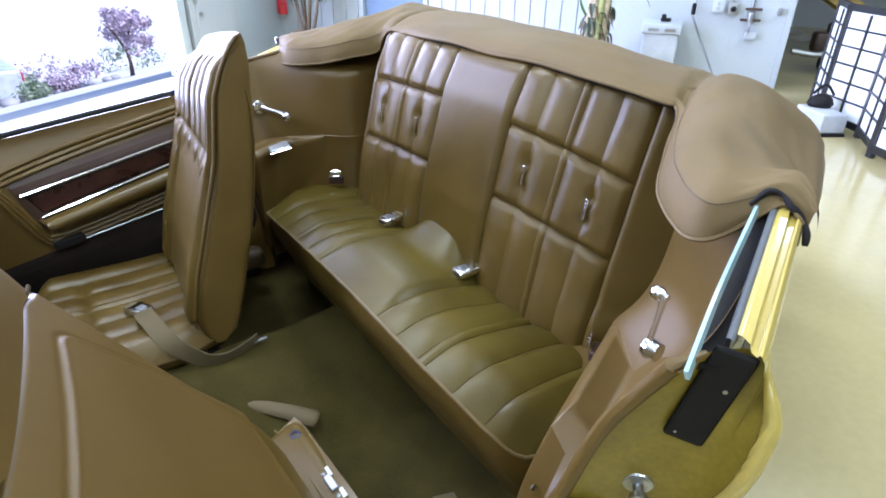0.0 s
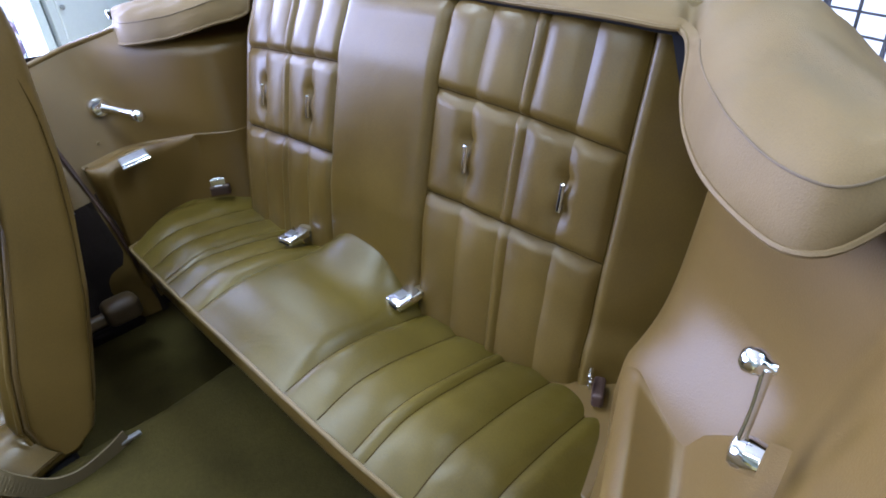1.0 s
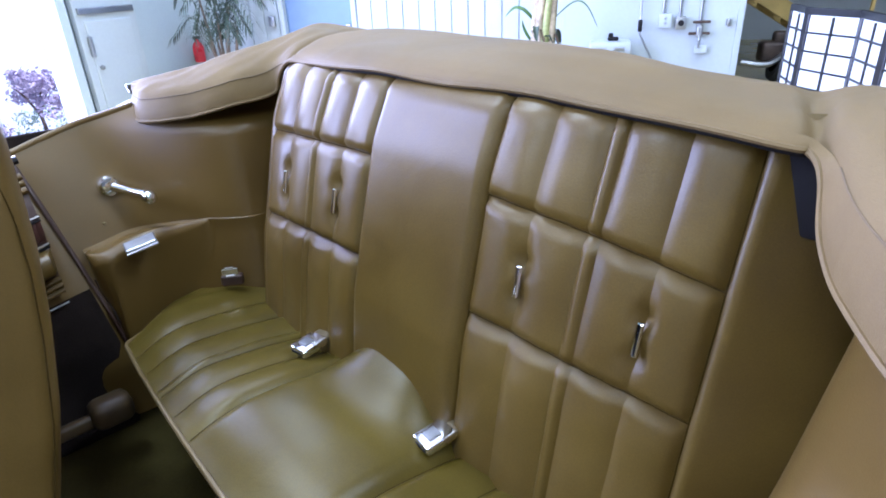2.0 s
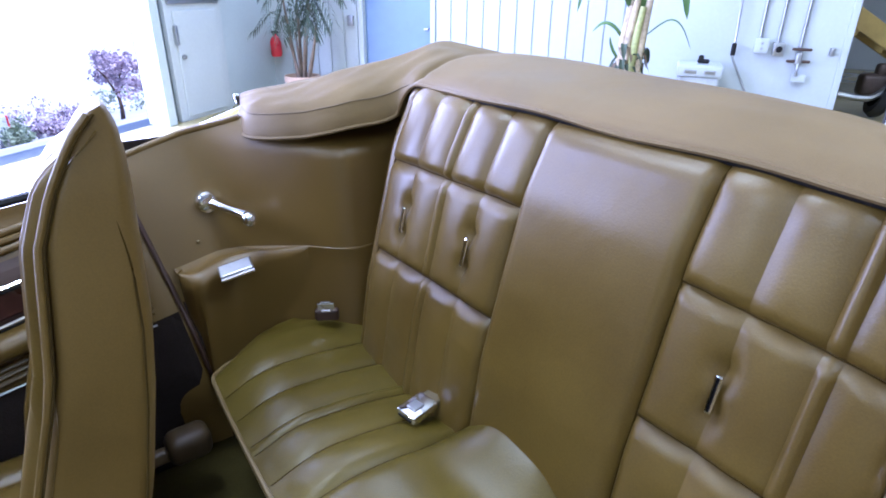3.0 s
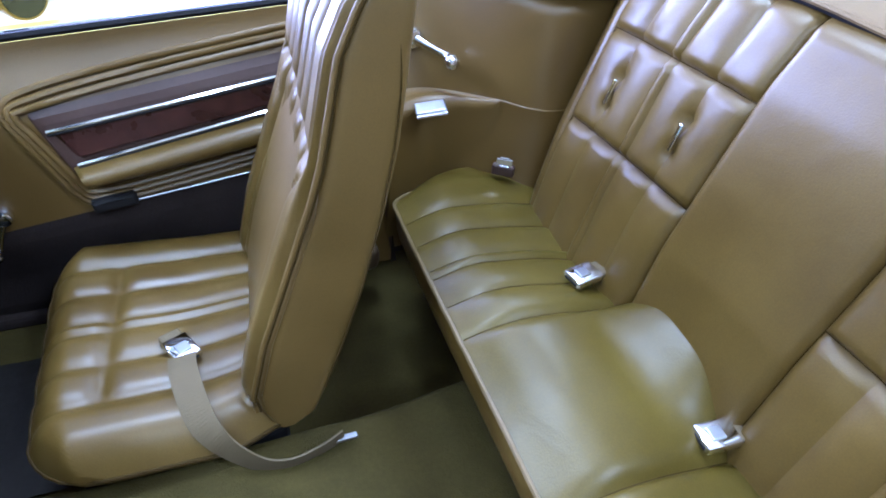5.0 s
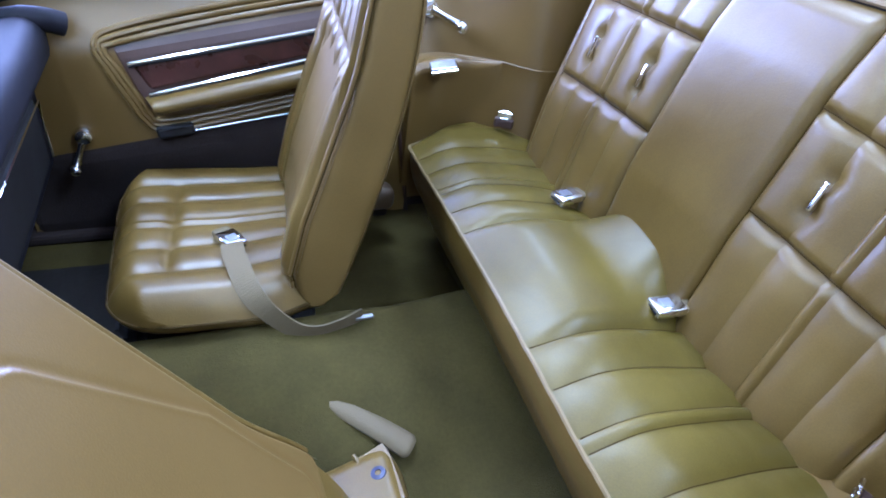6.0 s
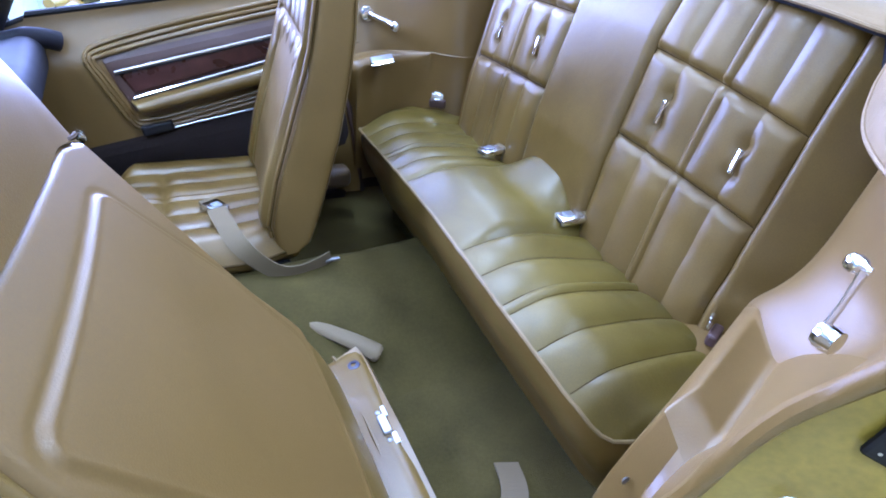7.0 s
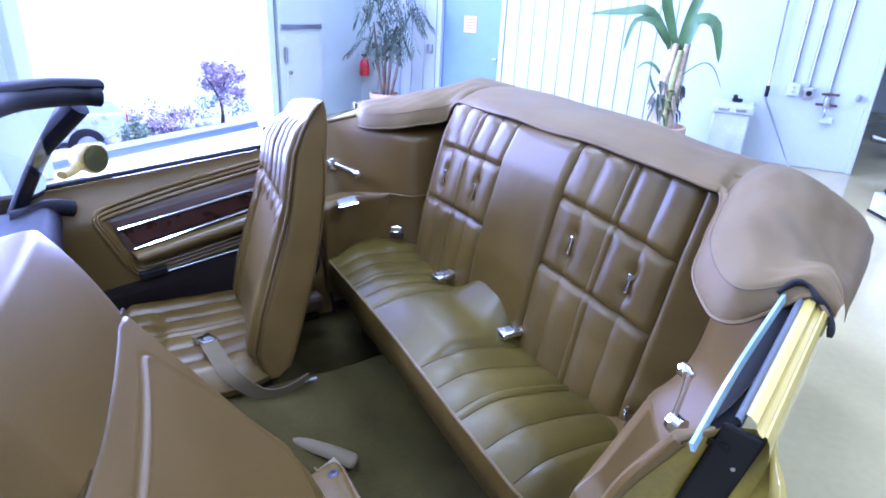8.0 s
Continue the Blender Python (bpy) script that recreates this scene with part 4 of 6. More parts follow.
part("inlay_surround", slab([(-0.905, 0.672), (-0.36, 0.778), (-0.36, 0.60), (-0.848, 0.515)], 0.003, 0.0), BROWN, pdoor, "dark recessed field", m=PDI)
part("wood_inlay", slab([(-0.870, 0.630), (-0.36, 0.731), (-0.36, 0.682), (-0.838, 0.570)], 0.004, 0.004), WOOD, pdoor, "dark walnut inlay", m=PDI)
for a, b in (((-0.870, 0.632), (-0.36, 0.733)), ((-0.840, 0.568), (-0.36, 0.680))):
    part("bright_strip", tube([on_door(a[0] + (b[0] - a[0]) * k, a[1] + (b[1] - a[1]) * k, 0.012) for k in lin(0, 1, 14)], 0.0034, 6, 0), CHROME, pdoor, "chrome moulding", smooth=True, m=PDI)
    part("dark_strip", tube([on_door(a[0] + (b[0] - a[0]) * k, a[1] + (b[1] - a[1]) * k - 0.007, 0.010) for k in lin(0, 1, 14)], 0.0028, 6, 0), BLACK, pdoor, smooth=True, m=PDI)
part("arm_pad", slab([(-0.852, 0.560), (-0.36, 0.672), (-0.36, 0.618), (-0.835, 0.528)], 0.030, 0.004, bulge=0.012), LEATHER, pdoor, "padded ginger armrest", smooth=60, m=PDI)
# stitched border rolls
for off in (0.0, 0.012, 0.024):
    pts = [(-0.36, 0.778 + off), (-0.70, 0.712 + off), (-0.885, 0.668 + off), (-0.907 - off * 0.7, 0.655 + off * 0.3), (-0.890 - off * 0.8, 0.620), (-0.854 - off * 0.9, 0.545), (-0.844 - off * 0.6, 0.522 - off * 0.5), (-0.822, 0.508 - off), (-0.70, 0.528 - off), (-0.36, 0.602 - off)]
    part("border_roll", tube([on_door(x, z, 0.004) for x, z in pts], 0.0062, 8, 6), LEATHER_SIDE, pdoor, "rolled vinyl border", smooth=True, m=PDI)
cup = part("door_pull", box(0.075, 0.026, 0.026, (0, 0, 0), 0.006, m=PDI @ pose(-0.80, 0.645, 0.488, 0, -9, 0)), BLACK, pdoor, "dark recessed door pull")
part("lever", box(0.04, 0.008, 0.008, (0.0, -0.012, 0.002), 0.003, m=PDI @ pose(-0.80, 0.648, 0.492, 0, -9, 0)), BLACK, cup)
part("kick_carpet", slab([(-1.12, 0.425), (-0.318, 0.560), (-0.262, 0.22), (-1.12, 0.22)], 0.006, 0.002), DARK_CARPET, pdoor, "dark carpeted lower door", m=PDI)
part("carpet_strip", tube([on_door(-0.83 + 0.47 * k, 0.474 + 0.078 * k, 0.010) for k in lin(0, 1, 14)], 0.0022, 6, 0), STEEL, pdoor, "dull metal strip", smooth=True, m=PDI)
crank("crank", (-0.975, door_y(-0.975, 0.48) - 0.006, 0.480), (-1.000, door_y(-1.0, 0.415) - 0.02, 0.415), pdoor, PDI, 1)
MIRROR_M = PDI @ Matrix.Translation((-0.900, 0.928, 0.766)) @ Vector((0.62, -0.78, 0.03)).to_track_quat("Z", "Y").to_matrix().to_4x4() @ Matrix.Scale(1.05, 4)
# shell in the darkened gold, as it stands against the light
mirror = part("door_mirror", lathe([(0.0, -0.085), (0.016, -0.082), (0.032, -0.062), (0.041, -0.025), (0.044, 0.004), (0.042, 0.010), (0.038, 0.010)], 32, MIRROR_M), PAINT_DULL_SHADED, pdoor, "gold door mirror", smooth=True)
# glass coloured dark to stand for a dim hall reflected in it
part("mirror_glass", lathe([(0.0, 0.009), (0.038, 0.009), (0.038, 0.0115), (0.0, 0.0115)], 32, MIRROR_M), mat("dark_mirror", (0.05, 0.06, 0.068), 0.06, metal=1.0, vary=0.03), mirror, "mirror glass, a dim reflection put into its colour")
part("mirror_foot", tube([(-0.93, 0.92, 0.76), (-0.96, 0.88, 0.745), (-0.985, 0.85, 0.742)], 0.018, 10, 6, 0.7), PAINT_DULL_SHADED, mirror, smooth=True, m=PDI)


# ---- the car: dashboard and windscreen ----
dash = thing("dashboard", "dark padded dashboard with a brown top roll", "dashboard", (-1.2, 0, 0.45))
DI = Matrix.Translation((1.255, 0, -0.45))
part("dash_pad", box(0.30, 1.36, 0.10, (-1.20, 0.0, 0.675), 0.035, 4, m=DI), DASH, dash, "dark padded top", smooth=True)
part("dash_face", box(0.05, 1.34, 0.24, (-1.12, 0.0, 0.53), 0.02, 3, m=DI), DASH, dash, smooth=True)
part("glove_box", box(0.02, 0.42, 0.14, (-1.09, 0.36, 0.53), 0.01, 2, m=DI), BLACK, dash, "black glove box lid")
part("trim_bead", tube([(-1.078, 0.58, 0.47), (-1.078, 0.58, 0.585), (-1.078, 0.16, 0.585)], 0.003, 6, 0), CHROME, dash, smooth=True, m=DI)
part("corner_roll", tube([(-1.02, 0.66, 0.70), (-1.07, 0.64, 0.715), (-1.2, 0.6, 0.72)], 0.022, 10, 8), DASH, dash, "dark padded corner", smooth=True, m=DI)
screen = thing("windscreen", "windscreen with dark frame and folded header", "windscreen", (-1.0, 0, 0.7))
SI = Matrix.Translation((1.0, 0, -0.7))
part("pillar", tube([(-1.16, 0.69, 0.70), (-1.04, 0.65, 0.84), (-0.91, 0.61, 0.975)], 0.042, 10, 8, 0.7), DASH, screen, "dark windscreen pillar", smooth=True, m=SI)
part("pillar", tube([(-1.03, -0.72, 0.72), (-1.05, -0.68, 0.83), (-1.06, -0.64, 0.95)], 0.027, 10, 8, 0.7), DASH, screen, "dark windscreen pillar", smooth=True, m=SI)
part("header", tube([(-0.86, 0.60, 0.995), (-0.92, 0.57, 1.005), (-1.03, 0.40, 1.02), (-1.08, 0.1, 1.03), (-1.10, -0.2, 1.03), (-1.09, -0.5, 1.01), (-1.06, -0.64, 0.97)], 0.030, 12, 8, 0.8), DASH, screen, "dark windscreen header", smooth=True, m=SI)
part("header_pad", tube([(-0.86, 0.62, 1.02), (-0.97, 0.52, 1.035), (-1.08, 0.3, 1.045), (-1.13, 0.0, 1.05)], 0.024, 10, 8, 0.7), DASH, screen, "dark folded weatherstrip", smooth=True, m=SI)
GLASS = bpy.data.materials.new("clear_glass")
GLASS.use_nodes = True
gb = GLASS.node_tree.nodes["Principled BSDF"]
gb.inputs["Transmission Weight"].default_value, gb.inputs["Roughness"].default_value, gb.inputs["IOR"].default_value = 1.0, 0.02, 1.1
gb.inputs["Base Color"].default_value = (0.85, 0.95, 0.95, 1)


def ws(u, v):
    return (-1.03 - 0.10 * math.sin(math.pi * u) + (0.09 * v if u > 0.5 else -0.01 * v) * abs(2 * u - 1), -0.66 + 1.31 * u, 0.72 + 0.27 * v)


glass = part("glass", sheet(ws, lin(0, 1, 24), lin(0, 1, 6)), GLASS, screen, "clear windscreen glass", smooth=180, m=SI)
glass.visible_shadow = False


# ---- the car: boot over the folded top ----
boot = thing("top_boot", "tan vinyl boot covering the folded convertible top", "car cover", (0.4, 0, 0.9))
BI = Matrix.Translation((-0.4, 0, -0.9))
FRONT = smooth_path([(-0.108, -0.794, 0.900), (-0.112, -0.752, 0.926), (-0.166, -0.690, 0.908), (-0.100, -0.598, 0.920), (0.03, -0.515, 0.930), (0.112, -0.470, 0.950), (0.106, -0.40, 0.962), (0.084, -0.15, 0.985), (0.078, 0.12, 0.990), (0.094, 0.40, 0.984), (0.092, 0.462, 0.970), (0.075, 0.500, 0.950), (-0.01, 0.528, 0.934), (-0.08, 0.592, 0.916), (-0.125, 0.668, 0.906), (-0.118, 0.752, 0.908)], 10)
REAR = smooth_path([(-0.092, -0.800, 0.890), (-0.01, -0.768, 0.888), (0.12, -0.722, 0.882), (0.30, -0.652, 0.874), (0.49, -0.555, 0.862), (0.62, -0.34, 0.842), (0.68, -0.1, 0.84), (0.70, 0.1, 0.86), (0.70, 0.3, 0.88), (0.66, 0.48, 0.90), (0.56, 0.63, 0.92), (0.42, 0.73, 0.93), (0.25, 0.78, 0.93), (0.10, 0.80, 0.925), (-0.02, 0.80, 0.915), (-0.10, 0.79, 0.905)], 10)


FRONT = [p + Vector((0.004 * noise.noise((i * 0.13, 0.2, 0.7)), 0, 0.004 * noise.noise((i * 0.17, 3.2, 1.7)))) for i, p in enumerate(FRONT)]


def curve_at(path, s):
    i = min(len(path) - 2, int(s * (len(path) - 1)))
    return path[i].lerp(path[i + 1], s * (len(path) - 1) - i)


def boot_pt(s, v):
    p = curve_at(FRONT, s).lerp(curve_at(REAR, s), v)
    mid = math.sin(math.pi * min(1, 0.04 + s * 0.92)) ** 0.5
    h = 0.058 * mid * (math.sin(math.pi * v ** 0.75)) - (0.010 * ease(s / 0.1) + 0.060 * ease((s - 0.25) / 0.15)) * ease((v - 0.88) / 0.12) ** 2
    # the shoulder where the top frame folds beneath, and the crease beside the seat corner
    h += 0.030 * math.exp(-((s - 0.27) / 0.07) ** 2) * math.sin(math.pi * v) + 0.024 * math.exp(-((s - 0.72) / 0.05) ** 2) * math.sin(math.pi * v)
    h -= 0.018 * math.exp(-((s - 0.345) / 0.016) ** 2) * (1 - v) + 0.016 * math.exp(-((s - 0.645) / 0.016) ** 2) * (1 - ease(v / 0.6))
    h += 0.010 * noise.noise((s * 11, v * 3, 0.5)) * math.sin(math.pi * v) + 0.0035 * noise.noise((s * 30 + v * 6, v * 9, 4.4)) * ease(v / 0.08)
    return (p.x, p.y, p.z + h)


part("cover", sheet(boot_pt, lin(0, 1, 170), lin(0, 1, 60)), BOOT, boot, "tan vinyl cover, slightly creased", smooth=180, m=BI)


def drop(s):
    return 0.008 + 0.046 * max(1 - ease((s - 0.24) / 0.10), 0.75 * ease((s - 0.66) / 0.07)) - 0.012 * ease((s - 0.96) / 0.04) - 0.056 * ease((0.15 - s) / 0.12)


def valance(s, v):
    p = curve_at(FRONT, s)
    q = curve_at(FRONT, min(1, s + 0.004)) - curve_at(FRONT, max(0, s - 0.004))
    n = Vector((-q.y, q.x, 0)).normalized()
    if n.x > 0 and 0.3 < s < 0.7:
        n = -n
    out = 0.010 * math.sin(math.pi / 2 * v) * (1.3 if 0.36 < s < 0.63 else 1)
    wav = 0.004 * noise.noise((s * 26, 0.4, 0)) * v
    mid = ease((s - 0.33) / 0.05) * ease((0.67 - s) / 0.05)
    sag = mid * (0.004 + 0.007 * noise.noise((s * 22, 2.4, 0.3)))
    return (p.x + n.x * (out + wav), p.y + n.y * (out + wav), p.z - (drop(s) + sag) * v + 0.0008)


part("valance", sheet(valance, lin(0, 1, 170), lin(0, 1, 10), flip=True), BOOT, boot, "tan hanging edge of the boot", smooth=180, m=BI)
part("hem", tube([valance(s, 1) for s in lin(0, 1, 170)], 0.0035, 6, 0), BOOT, boot, "stitched hem", smooth=True, m=BI)
STITCH = mat("boot_stitching", (0.11, 0.075, 0.032), 0.7)
for a, b in ((0, int(len(FRONT) * 0.31)), (int(len(FRONT) * 0.68), len(FRONT))):
    part("seam", tube([Vector(p) + Vector((0, 0, 0.001)) for p in FRONT[a:b]], 0.0011, 6, 0), STITCH, boot, "stitched seam", smooth=True, m=BI)
# black cord behind the hem, drawn in for the shade it would cast
part("hem_shadow", tube([Vector(valance(s, 1)) + Vector((0.007, 0, -0.005)) for s in lin(0.36, 0.645, 90)], 0.004, 6, 0), BLACK, boot, "black cord for the shade under the hem", smooth=True, m=BI)
part("snap", merge(box(0.03, 0.012, 0.014, (-0.100, 0.785, 0.912), 0.004, m=BI), box(0.012, 0.01, 0.012, (-0.112, 0.781, 0.921), 0.003, m=BI)), STEEL, boot, "metal snap")
part("liner", box(0.36, 0.012, 0.12, (0.10, 0.705, 0.885), 0.004, m=BI), BOOT, boot, "tan lining under the boot")
# added black filler, stands for the shade between backrest and boot
part("shadow_gap", box(0.05, 1.10, 0.10, (0.165, 0.0, 0.895), 0.004, m=BI), BLACK, boot, "black filler for the shade behind the backrest", smooth=True)

# ---- the car: body ----
body = thing("car_body", "gold painted convertible body with an open driver doorway", "car", (0.6, 0, 0.0))
BOI = Matrix.Translation((-0.6, 0, 0))


def line(pts, x):
    """Straight runs between points (x, value)."""
    for (xa, a), (xb, b) in zip(pts, pts[1:]):
        if x <= xb:
            return a + (b - a) * max(0.0, (x - xa) / (xb - xa))
    return pts[-1][1]


CROWN_Z = ((-0.379, 0.868), (-0.10, 0.914), (-0.03, 0.902), (0.10, 0.872), (0.30, 0.858), (0.60, 0.840), (1.20, 0.80))
CROWN_Y = ((-0.379, -0.844), (0.25, -0.616), (0.49, -0.512), (0.70, -0.400), (1.20, -0.32))
# wing section from the window slot outwards: distance out, height
SECTION = ((0.010, -0.010), (0.010, 0.001), (0.016, 0.003), (0.027, 0.0015), (0.029, -0.004), (0.031, -0.006), (0.038, -0.007), (0.040, -0.003), (0.043, -0.003), (0.048, -0.008), (0.0515, -0.018), (0.0525, -0.032), (0.048, -0.06), (0.040, -0.10), (0.030, -0.16), (0.015, -0.25), (-0.01, -0.38), (-0.04, -0.52))


def near_wing(u, v):
    x = -0.352 + 0.95 * u ** 1.4
    i = min(len(SECTION) - 2, int(v * (len(SECTION) - 1)))
    k = v * (len(SECTION) - 1) - i
    d, h = (SECTION[i][j] + (SECTION[i + 1][j] - SECTION[i][j]) * k for j in (0, 1))
    return (x - 0.3 * d, line(CROWN_Y, x) - 0.94 * d, line(CROWN_Z, x) + h)


def far_crown(k):
    return Vector((-0.36 + 1.6 * k, 0.846, belt_line(-0.36 + 1.6 * k) - 0.034 - 0.12 * ease((k - 0.3) / 0.6)))


def far_wing(u, v):
    p = far_crown(u)
    if v < 0.3:
        k = v / 0.3
        return (p.x, p.y + 0.07 * k, p.z + 0.012 * math.sin(math.pi * k) - 0.004 * k)
    k = (v - 0.3) / 0.7
    a = k * math.pi / 2
    return (p.x, p.y + 0.07 + 0.05 * math.sin(a * 1.2), p.z - 0.004 - 0.10 * (1 - math.cos(a)) - 0.45 * k ** 1.5)


BEAD = mat("dull_grey_bead", (0.10, 0.105, 0.11), 0.5, spec=0.3)
part("rear_wing", sheet(near_wing, lin(0, 1, 90), lin(0, 1, 86), flip=True), PAINT, body, "glossy gold rear wing", smooth=35, m=BOI)
part("rear_wing", sheet(far_wing, lin(0, 0.8, 90), lin(0, 1, 40)), PAINT, body, "glossy gold rear wing", smooth=180, m=BOI)


def bead_pt(u, v):
    x = -0.366 + 0.262 * u
    d = 0.011 * v
    return (x - 0.3 * d, line(CROWN_Y, x) - 0.94 * d, line(CROWN_Z, x) + (0.0025 * math.sin(math.pi * v) if 0.01 < v < 0.99 else -0.012) + 0.001)


part("body_bead", sheet(bead_pt, lin(0, 1, 30), [0, 0.02, 0.2, 0.4, 0.6, 0.8, 0.98, 1], flip=True), BEAD, body, "dull grey bead", smooth=60, m=BOI)
inner = [far_crown(k) for k in lin(0, 0.20, 24)]
part("body_seal", tube([p + Vector((0, -0.006, 0)) for p in inner], 0.004, 8, 0), BLACK, body, "black rubber body seal", smooth=True, m=BOI)
part("body_bead", tube([p + Vector((0, 0.005, 0.004)) for p in inner], 0.003, 8, 0), BEAD, body, "dull grey bead", smooth=True, m=BOI)
part("deck", box(0.75, 1.04, 0.05, (0.90, 0.34, 0.66), 0.02, m=BOI), PAINT, body, "gold boot lid")
part("tail", box(0.10, 1.04, 0.40, (1.26, 0.34, 0.46), 0.04, m=BOI), PAINT, body)
part("rocker", box(1.9, 0.10, 0.14, (-0.9, -0.80, 0.22), 0.03, m=BOI), PAINT_DULL_SHADED, body, "gold painted rocker")
part("front_wing", box(0.9, 1.6, 0.45, (-1.95, 0, 0.5), 0.08, 4, m=BOI), PAINT, body, smooth=True)
part("underbody", box(2.2, 0.9, 0.06, (-0.45, 0.14, 0.13), 0.02, m=BOI), BLACK, body)
for x in (0.70, -1.95):
    for y in (-0.20 if x > 0 else -0.72, 0.72):
        w = part("wheel", lathe([(0.0, -0.09), (0.27, -0.09), (0.31, -0.07), (0.32, 0), (0.31, 0.07), (0.27, 0.09), (0, 0.09)], 32, BOI @ Matrix.Translation((x, y, 0.32)) @ Matrix.Rotation(radians(90), 4, "X")), BLACK, body, "black tyre", smooth=True)
        part("rim", lathe([(0.0, -0.1), (0.1, -0.1), (0.18, -0.095), (0.19, -0.08), (0.19, 0.08), (0.18, 0.095), (0.1, 0.1), (0, 0.1)], 24, BOI @ Matrix.Translation((x, y, 0.32)) @ Matrix.Rotation(radians(90), 4, "X")), STEEL, w, smooth=True)


# lowered rear window: a bright strip along the panel's top edge
part("window_glass", strap([(-0.432, -0.842, 0.860), (-0.31, -0.798, 0.884), (-0.125, -0.737, 0.910)], 0.0042, 0.010, (0.3, -1, 0.3)), mat("glass_edge", (0.30, 0.42, 0.43), 0.15), body, "edge of the lowered side window", m=BOI)
# black strip in place of the slot's unlit depth
part("window_gap", strap([(-0.385, -0.838, 0.842), (-0.30, -0.808, 0.860), (-0.095, -0.734, 0.898)], 0.024, 0.010, (0.3, -1, 0.0)), BLACK, body, "black strip for the shade in the window well", m=BOI)


# the doorway pillar facing the camera
def jamb(u, v):
    """u from the panel edge outwards, v downwards."""
    z = 0.862 - 0.60 * v
    xi = near_front(z) + 0.005
    yi = -panel_y(xi, z, False) - 0.006
    xo = -0.345 - 0.020 * ease(v * 5) - 0.03 * ease((v - 0.3) / 0.7)
    yo = -0.872 - 0.028 * ease(v / 0.12) + 0.085 * ease((v - 0.12) / 0.50) ** 1.3
    return (xi + (xo - xi) * u + 0.022 * math.sin(math.pi * u), yi + (yo - yi) * u, z)


pillar = part("door_pillar", sheet(jamb, lin(0, 1, 40), lin(0, 1, 50), flip=True), PAINT_DULL_SHADED, body, "dull gold door pillar, its paint darkened for shade", smooth=180, m=BOI)
part("flange", tube([Vector(jamb(1, v)) for v in lin(0, 1, 40)], lambda s: 0.002 + 0.007 * ease(s / 0.10), 8, 0), PAINT, pillar, "rolled gold body edge", smooth=True, m=BOI)


def jamb_m(u, v, spin=0.0):
    p = Vector(jamb(u, v))
    du, dv = Vector(jamb(u + 0.02, v)) - p, Vector(jamb(u, v + 0.02)) - p
    n = du.cross(dv).normalized()
    if n.x > 0:
        n = -n
    up = -(dv - n * dv.dot(n)).normalized()
    r = up.cross(n)
    return BOI @ Matrix(((r.x, up.x, n.x, p.x), (r.y, up.y, n.y, p.y), (r.z, up.z, n.z, p.z), (0, 0, 0, 1))) @ Matrix.Rotation(radians(spin), 4, "Z")


part("window_well_cover", box(0.042, 0.125, 0.006, (-0.002, 0.014, 0.006), 0.004, m=jamb_m(0.44, 0.118, 4)), BLACK, pillar, "black window well cover")
for dx, dy in ((-0.012, -0.034), (0.012, -0.034), (0.012, 0.034)):
    part("bolt", lathe([(0, 0), (0.003, 0), (0.0025, 0.003), (0, 0.0035)], 8, jamb_m(0.42, 0.125, 8) @ Matrix.Translation((dx, dy, 0.006))), STEEL, pillar)
st = part("striker", lathe([(0, 0), (0.020, 0), (0.020, 0.004), (0.009, 0.006), (0.008, 0.022), (0.015, 0.024), (0.015, 0.034), (0.010, 0.037), (0, 0.037)], 20, jamb_m(0.40, 0.35) @ Matrix.Scale(0.70, 4)), STEEL, pillar, "steel door striker bolt", smooth=True)
part("washer", lathe([(0, 0), (0.026, 0), (0.024, 0.003), (0, 0.003)], 20, jamb_m(0.40, 0.35) @ Matrix.Scale(0.70, 4)), STEEL, st)
vent = part("pillar_vent", prism([(-0.032, -0.025), (0.036, -0.025), (0.026, 0.018), (-0.026, 0.026)], 0.010, "z", 0.0, 0.004), BLACK, pillar, "black ribbed vent", m=jamb_m(0.16, 0.45, 12) @ Matrix.Scale(0.90, 4))
for k in range(5):
    part("rib", box(0.05 - 0.004 * k, 0.003, 0.004, (0, -0.016 + 0.008 * k, 0.012), 0.001, m=jamb_m(0.16, 0.45, 12) @ Matrix.Scale(0.90, 4)), BROWN, vent)
part("plug", lathe([(0, 0), (0.008, 0), (0.007, 0.003), (0.003, 0.003), (0, 0.001)], 14, jamb_m(0.72, 0.40) @ Matrix.Scale(0.9, 4)), BLACK, pillar, "rubber plug")
part("rubber_curl", tube([(-0.140, -0.733, 0.914), (-0.122, -0.742, 0.930), (-0.116, -0.757, 0.930), (-0.119, -0.772, 0.920), (-0.116, -0.787, 0.910), (-0.124, -0.799, 0.896), (-0.130, -0.804, 0.882)], lambda s: 0.0028 + 0.0022 * math.sin(9 * s) ** 2, 8, 6), BLACK, body, "torn black rubber seal end", smooth=True, m=BOI)


# ---- the hall: gate, doors, wall fittings ----
def hthing(name, label, category, a, b, z=0.0, group="", kind=""):
    return thing(name, label, category, HALL @ Vector((a, b, z)), group, kind)


ROT = HALL.to_3x3().to_4x4()

